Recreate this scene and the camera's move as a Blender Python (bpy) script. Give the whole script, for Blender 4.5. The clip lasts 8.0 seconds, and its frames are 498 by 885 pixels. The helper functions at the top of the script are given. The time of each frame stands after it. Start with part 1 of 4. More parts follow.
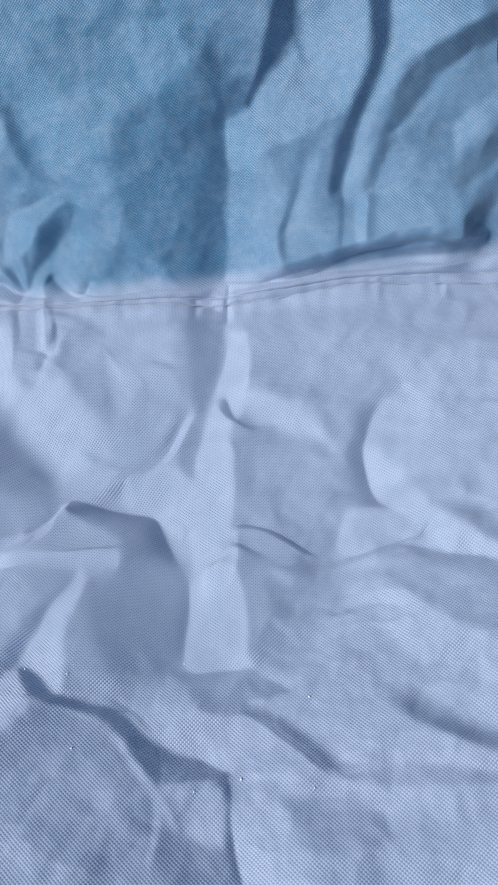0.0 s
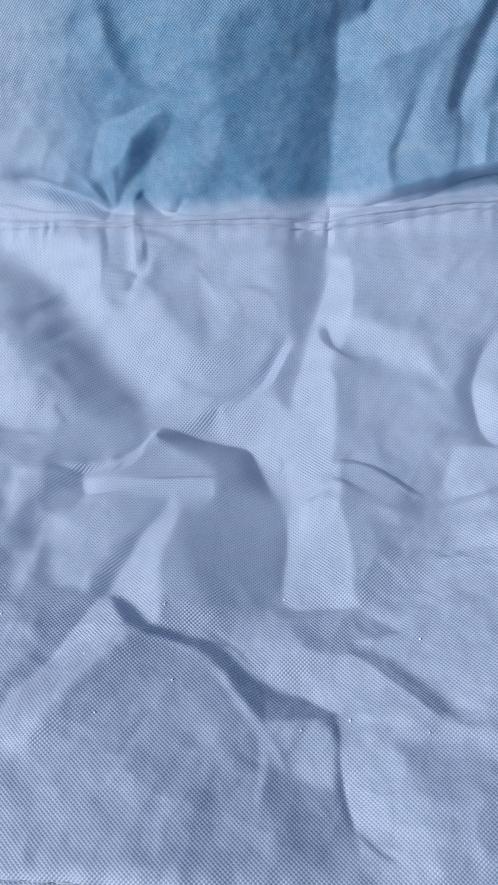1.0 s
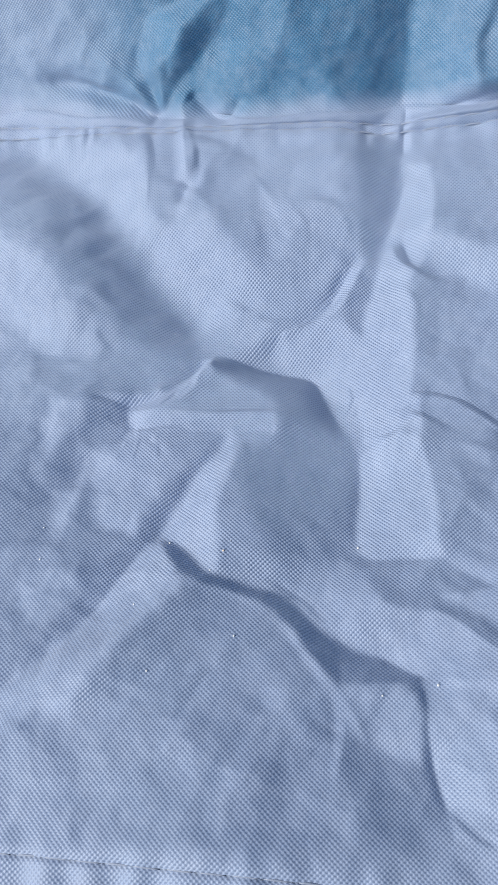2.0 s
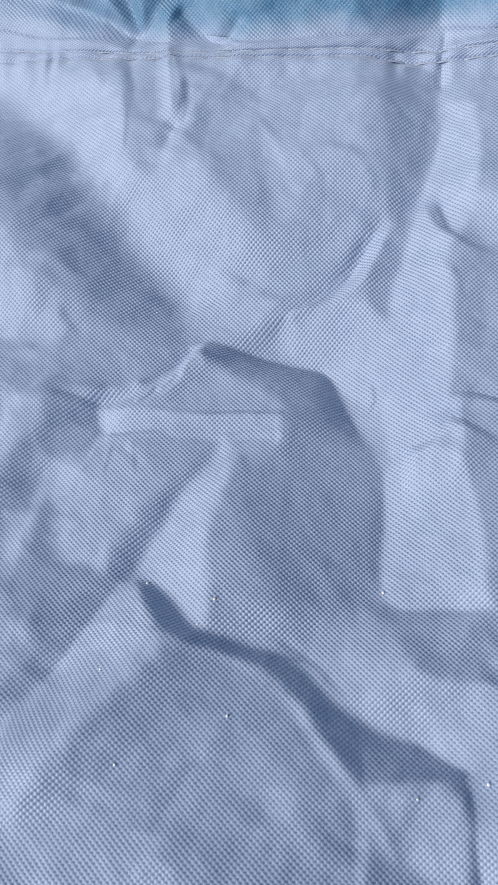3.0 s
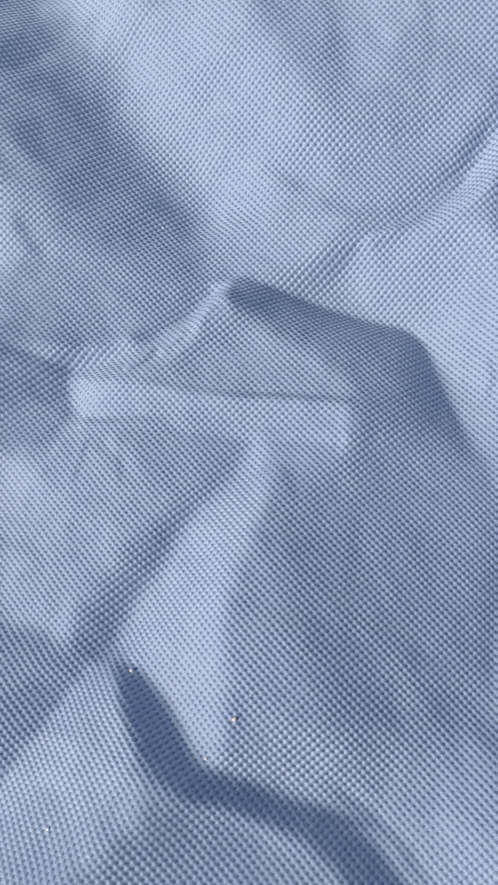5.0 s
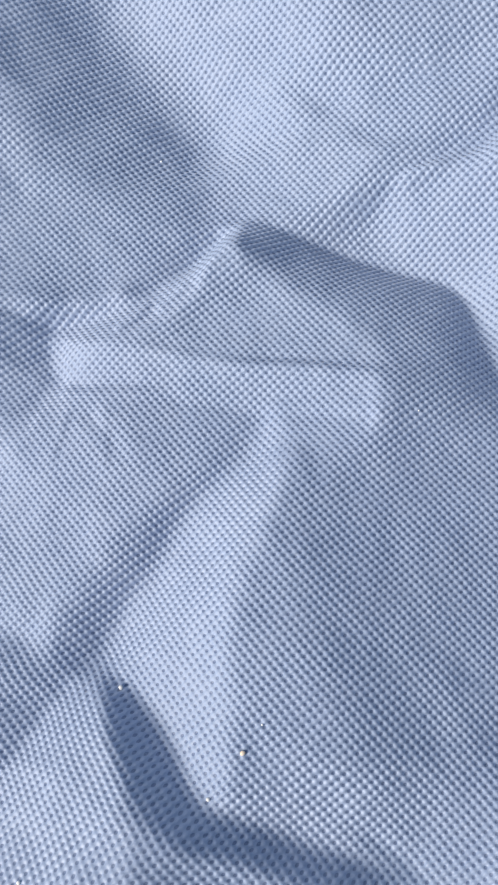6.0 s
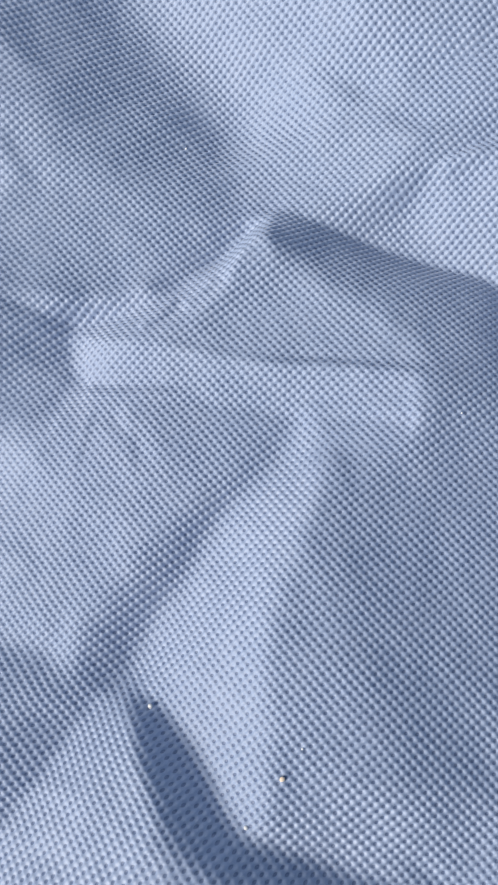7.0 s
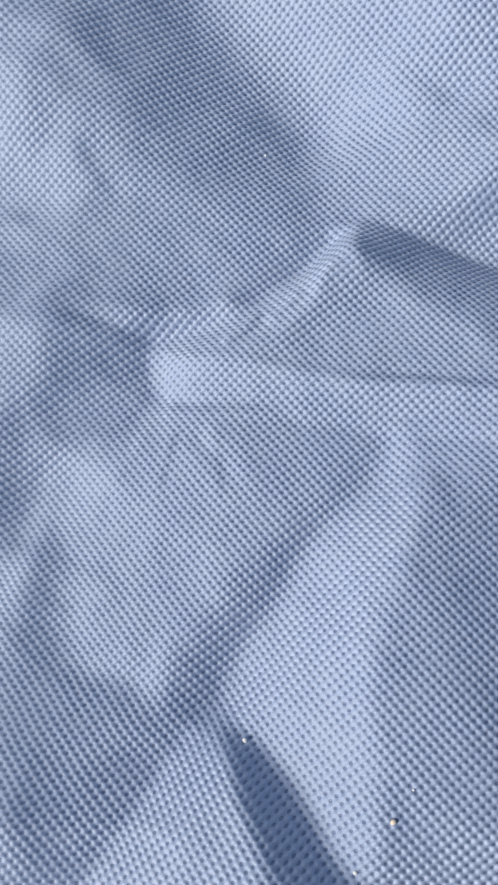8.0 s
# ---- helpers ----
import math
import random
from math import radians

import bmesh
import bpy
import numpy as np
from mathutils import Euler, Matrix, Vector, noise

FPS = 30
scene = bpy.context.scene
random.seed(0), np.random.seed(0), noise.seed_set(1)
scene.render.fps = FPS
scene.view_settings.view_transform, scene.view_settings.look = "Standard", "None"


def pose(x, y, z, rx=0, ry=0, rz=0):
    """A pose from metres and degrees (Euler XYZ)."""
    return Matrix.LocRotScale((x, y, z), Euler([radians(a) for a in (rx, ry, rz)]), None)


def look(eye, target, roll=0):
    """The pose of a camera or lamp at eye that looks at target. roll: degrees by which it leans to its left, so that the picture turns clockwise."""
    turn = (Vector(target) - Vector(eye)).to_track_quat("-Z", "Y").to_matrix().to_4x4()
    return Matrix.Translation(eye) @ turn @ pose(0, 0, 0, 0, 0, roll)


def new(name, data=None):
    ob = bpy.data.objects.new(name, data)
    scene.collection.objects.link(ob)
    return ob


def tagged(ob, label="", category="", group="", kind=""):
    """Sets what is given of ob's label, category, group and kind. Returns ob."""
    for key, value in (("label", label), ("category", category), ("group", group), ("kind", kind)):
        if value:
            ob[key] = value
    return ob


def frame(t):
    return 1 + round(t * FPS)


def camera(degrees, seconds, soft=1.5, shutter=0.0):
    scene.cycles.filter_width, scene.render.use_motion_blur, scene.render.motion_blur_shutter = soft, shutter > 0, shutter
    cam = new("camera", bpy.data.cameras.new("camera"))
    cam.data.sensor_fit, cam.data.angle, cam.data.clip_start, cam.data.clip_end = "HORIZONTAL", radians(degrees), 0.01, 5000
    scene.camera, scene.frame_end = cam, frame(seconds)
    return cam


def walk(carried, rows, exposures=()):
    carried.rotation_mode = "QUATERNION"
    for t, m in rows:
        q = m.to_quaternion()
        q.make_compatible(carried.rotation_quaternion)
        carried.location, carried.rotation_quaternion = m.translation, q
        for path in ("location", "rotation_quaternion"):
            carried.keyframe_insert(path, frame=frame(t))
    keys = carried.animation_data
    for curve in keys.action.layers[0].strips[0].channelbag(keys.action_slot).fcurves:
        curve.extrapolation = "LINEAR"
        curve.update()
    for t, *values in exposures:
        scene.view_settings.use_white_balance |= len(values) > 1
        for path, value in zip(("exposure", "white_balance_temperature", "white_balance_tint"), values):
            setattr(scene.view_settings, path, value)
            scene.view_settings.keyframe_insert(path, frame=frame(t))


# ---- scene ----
# ---------------------------------------------------------------- camera
cam = camera(32.39, 8.0, soft=1.3)
PATH = [
    (0.0, 0.02244, -0.07738, 0.14737, 33.92, 7.384, -1.332),
    (0.5, 0.01468, -0.07659, 0.14611, 32.635, 7.164, -0.031),
    (1.0, 0.00518, -0.07676, 0.13917, 31.301, 7.229, 1.408),
    (1.5, -0.00024, -0.07585, 0.13095, 30.148, 7.875, 2.309),
    (2.0, -0.00342, -0.07147, 0.12187, 28.609, 8.753, 2.788),
    (2.2, -0.0033, -0.0674, 0.11804, 28.102, 8.878, 2.894),
    (3.3, -0.01029, -0.0441, 0.09565, 23.299, 7.827, 2.954),
    (3.5, -0.01065, -0.04034, 0.09204, 22.146, 8.26, 2.962),
    (4.0, -0.01383, -0.03343, 0.08253, 20.308, 8.703, 3.734),
    (4.5, -0.01585, -0.02723, 0.07532, 18.106, 8.326, 4.901),
    (4.7, -0.01623, -0.02526, 0.07239, 17.851, 8.751, 5.354),
    (5.8, -0.0193, -0.01945, 0.05974, 15.187, 8.655, 6.205),
    (6.0, -0.01975, -0.01854, 0.05787, 14.564, 8.742, 6.277),
    (6.5, -0.02157, -0.01748, 0.05517, 13.917, 8.827, 6.226),
    (7.0, -0.02257, -0.01664, 0.05546, 13.5, 8.907, 6.247),
    (7.5, -0.02546, -0.01559, 0.05491, 13.321, 8.94, 6.279),
    (8.0, -0.02835, -0.01493, 0.05442, 13.133, 9.822, 6.307),
]
walk(cam, [(t, pose(x, y, z, rx, ry, rz)) for t, x, y, z, rx, ry, rz in PATH],
     exposures=[(0.0, -0.02, 6120, 9), (2.2, -0.04, 6180, 9), (3.3, -0.03, 6350, 10), (4.7, -0.13, 6380, 10), (5.8, 0.14, 6600, 10), (6.5, 0.07, 6580, 10), (8.0, -0.05, 6480, 10)])

# ---------------------------------------------------------------- light: high hazy sun and open sky
SUN_EL, SUN_AZ = 44.0, 243.0                 # azimuth clockwise from +y
world = bpy.data.worlds.new("sky")
world.use_nodes = True
scene.world = world
wn = world.node_tree
sky = wn.nodes.new("ShaderNodeTexSky")
sky.sky_type, sky.sun_disc = "NISHITA", False
sky.sun_elevation, sky.sun_rotation = radians(SUN_EL), radians(SUN_AZ)
wn.links.new(sky.outputs[0], wn.nodes["Background"].inputs[0])
wn.nodes["Background"].inputs[1].default_value = 0.082
lamp = bpy.data.lights.new("sun", "SUN")
lamp.energy, lamp.angle, lamp.color = 3.55, radians(26), (1.0, 0.945, 0.865)
sun = new("sun", lamp)
az, el = radians(SUN_AZ), radians(SUN_EL)
sun.matrix_world = look((0, 0, 0), (-math.sin(az) * math.cos(el), -math.cos(az) * math.cos(el), -math.sin(el)))

# ---------------------------------------------------------------- materials
PITCH_U, PITCH_V = 0.345, 0.325                # thread pitch, mm


class Nodes:
    def __init__(self, name):
        self.mat = bpy.data.materials.new(name)
        self.mat.use_nodes = True
        self.t = self.mat.node_tree
        self.bsdf = self.t.nodes["Principled BSDF"]

    def put(self, a, b):
        if hasattr(a, "links") or hasattr(a, "is_linked"):
            self.t.links.new(a, b)
        else:
            b.default_value = a

    def math(self, op, a, b=0.0, c=0.0):
        n = self.t.nodes.new("ShaderNodeMath")
        n.operation = op
        for v, s in zip((a, b, c), n.inputs):
            self.put(v, s)
        return n.outputs[0]

    def noise(self, vec, scale, detail=3.0, rough=0.55):
        n = self.t.nodes.new("ShaderNodeTexNoise")
        self.put(vec, n.inputs["Vector"])
        n.inputs["Scale"].default_value, n.inputs["Detail"].default_value, n.inputs["Roughness"].default_value = scale, detail, rough
        return n.outputs[0]

    def ramp(self, x, lo, hi):
        n = self.t.nodes.new("ShaderNodeMapRange")
        n.interpolation_type = "SMOOTHSTEP"
        self.put(x, n.inputs[0])
        n.inputs[1].default_value, n.inputs[2].default_value = lo, hi
        return n.outputs[0]

    def mix(self, f, a, b):
        n = self.t.nodes.new("ShaderNodeMix")
        n.data_type = "RGBA"
        self.put(f, n.inputs[0])
        for v, s in ((a, n.inputs[6]), (b, n.inputs[7])):
            self.put((*v, 1) if isinstance(v, tuple) else v, s)
        return n.outputs[2]

    def bump(self, h, dist, strength=1.0, normal=None):
        n = self.t.nodes.new("ShaderNodeBump")
        n.inputs["Strength"].default_value, n.inputs["Distance"].default_value = strength, dist
        self.put(h, n.inputs["Height"])
        if normal:
            self.put(normal, n.inputs["Normal"])
        return n.outputs[0]

    def uv(self, name):
        n = self.t.nodes.new("ShaderNodeUVMap")
        n.uv_map = name
        s = self.t.nodes.new("ShaderNodeSeparateXYZ")
        self.put(n.outputs[0], s.inputs[0])
        return n.outputs[0], s.outputs[0], s.outputs[1]


def fabric():
    """Coated woven nylon: pits between the floats coloured darker for their shade, bluer above the seam."""
    k = Nodes("woven_nylon")
    vec, u, v = k.uv("sheet")
    _, s, woven = k.uv("rise")
    wob = k.noise(vec, 0.9, 2.0)
    uu = k.math("ADD", u, k.math("MULTIPLY", wob, 0.12))
    vv = k.math("ADD", v, k.math("MULTIPLY", k.noise(vec, 0.7, 2.0), 0.12))
    au, av = k.math("MULTIPLY", uu, math.pi / PITCH_U), k.math("MULTIPLY", vv, math.pi / PITCH_V)
    lean = k.math("SUBTRACT", 0.57, k.math("MULTIPLY", k.ramp(s, 4.0, 6.0), 0.22))       # the upper cloth's twill leans the other way
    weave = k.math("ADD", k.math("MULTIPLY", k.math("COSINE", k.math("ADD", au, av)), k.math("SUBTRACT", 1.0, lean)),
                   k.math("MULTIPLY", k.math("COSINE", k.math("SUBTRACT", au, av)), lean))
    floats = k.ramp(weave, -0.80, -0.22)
    grey = k.mix(k.ramp(k.noise(vec, 0.06, 4.0, 0.6), 0.3, 0.7), (0.338, 0.422, 0.592), (0.374, 0.454, 0.622))
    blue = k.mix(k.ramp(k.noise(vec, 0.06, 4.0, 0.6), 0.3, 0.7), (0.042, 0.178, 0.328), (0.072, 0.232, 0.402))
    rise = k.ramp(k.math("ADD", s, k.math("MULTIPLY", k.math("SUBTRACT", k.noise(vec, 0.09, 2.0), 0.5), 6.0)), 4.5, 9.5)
    # least blue at the left, most in the middle, less at the right
    blueness = k.math("MULTIPLY", k.ramp(u, -72.0, -38.0), k.math("SUBTRACT", 1.0, k.math("MULTIPLY", k.ramp(u, -4.0, 22.0), 0.28)))
    rise = k.math("MULTIPLY", rise, k.math("ADD", 0.3, k.math("MULTIPLY", blueness, 0.7)))
    tint = k.ramp(k.noise(vec, 0.035, 3.0, 0.6), 0.38, 0.62)
    grey = k.mix(k.math("MULTIPLY", tint, 0.5), grey, (0.350, 0.440, 0.598))
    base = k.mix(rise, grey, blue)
    # shade of the pits between threads, put into the colour
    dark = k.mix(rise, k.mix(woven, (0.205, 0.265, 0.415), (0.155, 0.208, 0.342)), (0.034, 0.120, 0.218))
    fine = k.noise(vec, 6.0, 2.0)
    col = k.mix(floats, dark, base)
    col = k.mix(k.math("MULTIPLY", k.ramp(fine, 0.35, 0.8), 0.22), col, (0.62, 0.66, 0.76))
    worn = k.ramp(k.math("ADD", k.math("MULTIPLY", k.noise(vec, 0.55, 4.0, 0.7), 0.6), k.math("MULTIPLY", k.noise(vec, 0.16, 3.0, 0.6), 0.4)), 0.40, 0.66)
    col = k.mix(k.math("MULTIPLY", worn, 0.13), col, (0.58, 0.63, 0.74))
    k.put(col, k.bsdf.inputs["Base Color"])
    k.put(k.math("ADD", 0.40, k.math("MULTIPLY", k.noise(vec, 0.12, 3.0), 0.18)), k.bsdf.inputs["Roughness"])
    k.bsdf.inputs["Specular IOR Level"].default_value = 0.45
    k.bsdf.inputs["Sheen Weight"].default_value = 0.25
    k.bsdf.inputs["Sheen Roughness"].default_value = 0.4
    slub = k.bump(k.noise(vec, 3.0, 3.0, 0.6), 0.00003, 0.5)
    coarse = k.math("SUBTRACT", 1.3, k.math("MULTIPLY", woven, 0.5))
    k.put(k.bump(k.math("MULTIPLY", weave, coarse), 0.000040, 0.9, slub), k.bsdf.inputs["Normal"])
    return k.mat


def plain(name, a, b, scale, rough, bump=0.0):
    k = Nodes(name)
    c = k.t.nodes.new("ShaderNodeTexCoord").outputs["Object"]
    n = k.noise(c, scale, 5.0, 0.6)
    k.put(k.mix(k.ramp(n, 0.3, 0.7), a, b), k.bsdf.inputs["Base Color"])
    k.bsdf.inputs["Roughness"].default_value = rough
    if bump:
        k.put(k.bump(n, bump), k.bsdf.inputs["Normal"])
    return k.mat


FABRIC = fabric()
THREAD = plain("sewing_thread", (0.30, 0.35, 0.46), (0.44, 0.48, 0.57), 900.0, 0.6, 0.00004)
EARTH = plain("brown_boards", (0.075, 0.058, 0.042), (0.13, 0.10, 0.072), 60.0, 0.85, 0.0006)
QUARTZ = plain("pale_sand", (0.80, 0.80, 0.78), (0.92, 0.92, 0.90), 2000.0, 0.2)
AMBER = plain("amber_sand", (0.88, 0.66, 0.45), (0.95, 0.86, 0.76), 2000.0, 0.2)

# ---------------------------------------------------------------- the sheet: its folds, in millimetres
SEAM = [(-110.0, 72.3), (-79.1, 71.3), (-59.2, 67.6), (-44.9, 65.3), (-27.9, 63.8), (-13.8, 63.2), (1.6, 61.7), (14.8, 61.8), (30.3, 63.1), (47.9, 62.1), (62.9, 61.3), (80.0, 61.3)]


def seam_v(u):
    """Where the seam runs, as a height on the sheet."""
    u = np.asarray(u, float)
    xs, ys = zip(*SEAM)
    k = np.linspace(xs[0], xs[-1], 200)
    s = np.convolve(np.pad(np.interp(k, xs, ys), 6, mode="edge"), np.hanning(13) / np.hanning(13).sum(), "valid")
    return np.interp(u, k, s)


def near_line(u, v, pts):
    """Signed distance to a line of points (left of its way is positive), how far along it the foot lies, 0 to 1, and the same evened out."""
    p = np.array(pts, float)
    seg = np.linalg.norm(np.diff(p, axis=0), axis=1)
    run = np.concatenate([[0], np.cumsum(seg)])
    best, side, along = np.full(u.shape, 1e9), np.zeros(u.shape), np.zeros(u.shape)
    mean, weight = np.zeros(u.shape), np.full(u.shape, 1e-200)
    for a, b, s0, ln in zip(p[:-1], p[1:], run, seg):
        d = (b - a) / ln
        q = np.clip((u - a[0]) * d[0] + (v - a[1]) * d[1], 0, ln)
        ex, ey = u - a[0] - q * d[0], v - a[1] - q * d[1]
        r = np.hypot(ex, ey)
        m = r < best
        best = np.where(m, r, best)
        side = np.where(m, np.where(d[0] * (v - a[1]) - d[1] * (u - a[0]) >= 0, 1.0, -1.0), side)
        along = np.where(m, (s0 + q) / run[-1], along)
        w = ln * np.exp(-r / min(2.5, 0.04 * run[-1]))
        mean, weight = mean + w * (s0 + q) / run[-1], weight + w
    return best * side, along, np.clip((mean / weight - 0.06) / 0.88, 0, 1)


def smooth(p, n=5):
    """A line of points rounded by a spline."""
    p = np.array(p, float)
    if len(p) < 3:
        return p
    q = np.vstack([2 * p[0] - p[1], p, 2 * p[-1] - p[-2]])
    out = []
    for i in range(1, len(q) - 2):
        for t in np.arange(n) / n:
            a, b, c, d = q[i - 1:i + 3]
            out.append(0.5 * (2 * b + (c - a) * t + (2 * a - 5 * b + 4 * c - d) * t * t + (3 * b - a - 3 * c + d) * t ** 3))
    return np.array(out + [p[-1]])


def crest(d, left, right, soft):
    """A tent with a rounded top and feet that run out."""
    w = np.where(d > 0, left, right)
    s = np.sqrt((d / w) ** 2 + soft ** 2) - soft * 0.5
    return np.clip(1 - s, 0, None) ** 1.6


def drop(d, width, reach):
    """A slope as wide as `width`, creased at its foot and rounded at its head; the high ground on its left sinks again over `reach`."""
    s = np.clip(d / width + 0.5, 0, 1)
    return (1 - (1 - s) ** 1.45) * np.exp(-(np.clip(d - width / 2, 0, None) / reach) ** 2)


def relief(u, v, folds):
    z = np.zeros(u.shape)
    # folds never run quite straight
    u, v = u + 0.14 * np.sin(v / 2.3 + 0.7 * np.sin(u / 3.7)) + 0.05 * np.sin(v / 0.9 + u), v + 0.14 * np.sin(u / 2.6 + 0.8 * np.sin(v / 4.1)) + 0.05 * np.sin(u / 1.1 - v)
    for k, (kind, pts, h, a, b, ends) in enumerate(folds):
        line = smooth(pts, 4)
        far = 1.4 * (max(a, b) if kind == "crest" else max(a, 2.6 * b)) + 1
        lo, hi = line.min(0) - far, line.max(0) + far
        m = (u > lo[0]) & (u < hi[0]) & (v > lo[1]) & (v < hi[1])
        if not m.any():
            continue
        d, s, even = near_line(u[m], v[m], line)
        s = s if kind == "crest" else even
        wide = 1 + 0.13 * np.sin(6.0 * s + 1.7 * k) + 0.05 * np.sin(17.0 * s + 2.9 * k)
        if kind == "crest":
            f = crest(d, a * wide, b * wide, 0.09 + 0.08 / min(a, b))
        else:
            f = drop(d, a * wide, b)
        run = np.linalg.norm(np.diff(line, axis=0), axis=1).sum()
        for x, t in ((s, ends[0]), (1 - s, ends[1])):
            if t > 0:
                t = min(0.5, max(t, 0.6 * max(a, b) / run)) if kind == "crest" else t
                x = np.clip(x / t, 0, 1)
                f = f * x * x * (3 - 2 * x)
        z[m] += h * f
    return z


def swell(u, v, hills):
    z = np.zeros(np.shape(u))
    for x, y, h in hills:
        z = z + h * np.exp(-((u - x) ** 2 + (v - y) ** 2) / (2 * 24.0 ** 2))
    return z


RISE = 60.0


def sheet(u, v, n):
    """A place in millimetres from a place on the flat sheet and a height over it: level below the seam, rising above it."""
    s = v - seam_v(u)
    r = 9.0                                  # the bend's radius
    top = math.radians(RISE)
    ang = np.clip((s + 4) / r, 0, top)
    y = np.where(s + 4 < 0, s, -4 + r * np.sin(ang) + np.clip(s + 4 - r * top, 0, None) * math.cos(top))
    z = np.where(s + 4 < 0, 0.0, r * (1 - np.cos(ang)) + np.clip(s + 4 - r * top, 0, None) * math.sin(top))
    return u, seam_v(u) + y - n * np.sin(ang), z + n * np.cos(ang)


HILLS = []
for row in (
    (-75, (-90, 0.2), (-58, 2.6), (-26, 5.4), (6, 1.7), (38, 0.5)),
    (-47, (-76, 1.3), (-44, 5.3), (-12, 2), (20, 0.3), (52, 0.2)),
    (-19, (-90, 0.1), (-58, 0.7), (-26, -2.6), (6, -2.3), (38, -0.7)),
    (9, (-76, -1.3), (-44, -2.9), (-12, -4.3), (20, -2.1), (52, -1.2)),
    (37, (-90, -0.3), (-58, 1.6), (-26, 1.6), (6, -1.3), (38, 1.5)),
    (65, (-76, 0.9), (-44, 5.3), (-12, 2.2), (20, 2.8), (52, 2.3)),
):
    HILLS += [(x, row[0], h) for x, h in row[1:]]

FOLDS = []


def fold(kind, pts, h, a, b, ends):
    FOLDS.append((kind, pts, h, a, b, ends))


fold("drop", [(62.0, 68.9), (48.5, 72.1), (33.3, 70.9), (17.7, 68.0), (3.0, 62.5)], 1.6, 1.6, 8, (0.12, 0.2))
fold("drop", [(3.9, 66.8), (17.9, 69.6), (33.4, 73.3), (48.4, 74.8), (62.7, 70.6)], 5.2, 4.5, 12, (0.2, 0.1))
fold("drop", [(-36.9, 78.2), (-23.5, 76.0), (-10.6, 73.1), (2.3, 70.9)], 2.2, 9, 14, (0.3, 0.2))
fold("crest", [(-73.5, 82.8), (-59.7, 78.2), (-45.4, 69.2)], -2.2, 3.2, 3.2, (0.3, 0.08))
fold("crest", [(-51.2, 84.7), (-48.1, 77.3), (-45.4, 69.8)], -1.2, 2.5, 2.5, (0.3, 0.08))
fold("crest", [(-41.4, 75.4), (-40.4, 58.4), (-39.0, 47.0)], 0.8, 2.8, 2.5, (0.15, 0.2))
fold("crest", [(-36.9, 55.5), (-38.7, 50.0), (-40.9, 44.0)], -0.8, 3, 3, (0.2, 0.3))
fold("crest", [(-40.2, 74.3), (-35.4, 69.5), (-30.7, 67.8)], -1.4, 2.6, 2.6, (0.1, 0.2))
fold("crest", [(-29.0, 73.3), (-32.3, 67.9)], -1.2, 2.6, 2.6, (0.2, 0.1))
fold("crest", [(2.5, 67.6), (1.6, 53.8)], -0.6, 1.3, 1.1, (0.2, 0.2))
fold("crest", [(35.7, 85.2), (34.6, 79.3), (34.0, 74.2)], 1.2, 2.4, 2.4, (0.2, 0.2))
fold("crest", [(57.0, 78.3), (57.7, 75.3), (61.6, 72.5), (62.7, 68.1)], -1.3, 2, 2, (0.15, 0.15))
fold("crest", [(-33.7, 14.2), (-36.5, 7.4), (-41.0, 4.0), (-46.3, 3.2)], 0.75, 4.0, 2.4, (0.1, 0.2))
fold("crest", [(-55.8, 6.3), (-47.9, 5.4), (-41.1, 7.5), (-37.0, 11.4), (-34.5, 15.3)], -0.45, 2.0, 1.6, (0.2, 0.15))
fold("drop", [(-8.2, 33.4), (-11.2, 27.7), (-16.3, 22.0), (-21.4, 18.9), (-23.5, 16.2)], 0.7, 1.2, 3, (0.15, 0.15))
fold("drop", [(19.8, -3.8), (8.6, 3.7), (2.5, 5.1), (-1.1, 3.6)], 0.9, 1.5, 8, (0.3, 0.15))
fold("drop", [(2.2, 2.4), (-1.3, -1.8), (-5.9, -2.6)], 0.8, 1.3, 5, (0.15, 0.2))
fold("crest", [(-44.2, -1.4), (-41.5, -4.2), (-39.5, -6.4)], -0.2, 1.4, 1.4, (0.2, 0.4))
fold("crest", [(-42.5, 4.5), (-41.0, 6.0), (-40.2, 7.4)], 0.22, 0.8, 0.8, (0.2, 0.2))
fold("crest", [(-39.6, 6.2), (-38.2, 7.6), (-37.4, 9.2)], 0.22, 0.8, 0.8, (0.2, 0.2))
fold("crest", [(-36.6, 8.6), (-35.6, 10.2), (-35.2, 11.8)], 0.2, 0.8, 0.8, (0.2, 0.2))

# the flap pressed up through the cloth by a folded layer underneath
FLAP = [(-46.9, 4.2), (-43.7, 3.8), (-32.0, 2.7), (-21.6, 3.1), (-21.5, -0.7), (-30.1, -0.8), (-37.4, -0.3), (-46.2, -0.6)]
rng = np.random.default_rng(7)
TABLES = [rng.random((64, 64)) for _ in range(5)]


def lump(u, v, size, k):
    """Smooth noise from -1 to 1 with lumps about `size` mm wide."""
    g = TABLES[k]
    x, y = u / size + 17.3, v / size + 5.9
    i, j = np.floor(x).astype(int), np.floor(y).astype(int)
    fx, fy = x - i, y - j
    fx, fy = fx * fx * fx * (fx * (fx * 6 - 15) + 10), fy * fy * fy * (fy * (fy * 6 - 15) + 10)
    a = g[i % 64, j % 64] * (1 - fx) + g[(i + 1) % 64, j % 64] * fx
    b = g[i % 64, (j + 1) % 64] * (1 - fx) + g[(i + 1) % 64, (j + 1) % 64] * fx
    return 2 * (a * (1 - fy) + b * fy) - 1


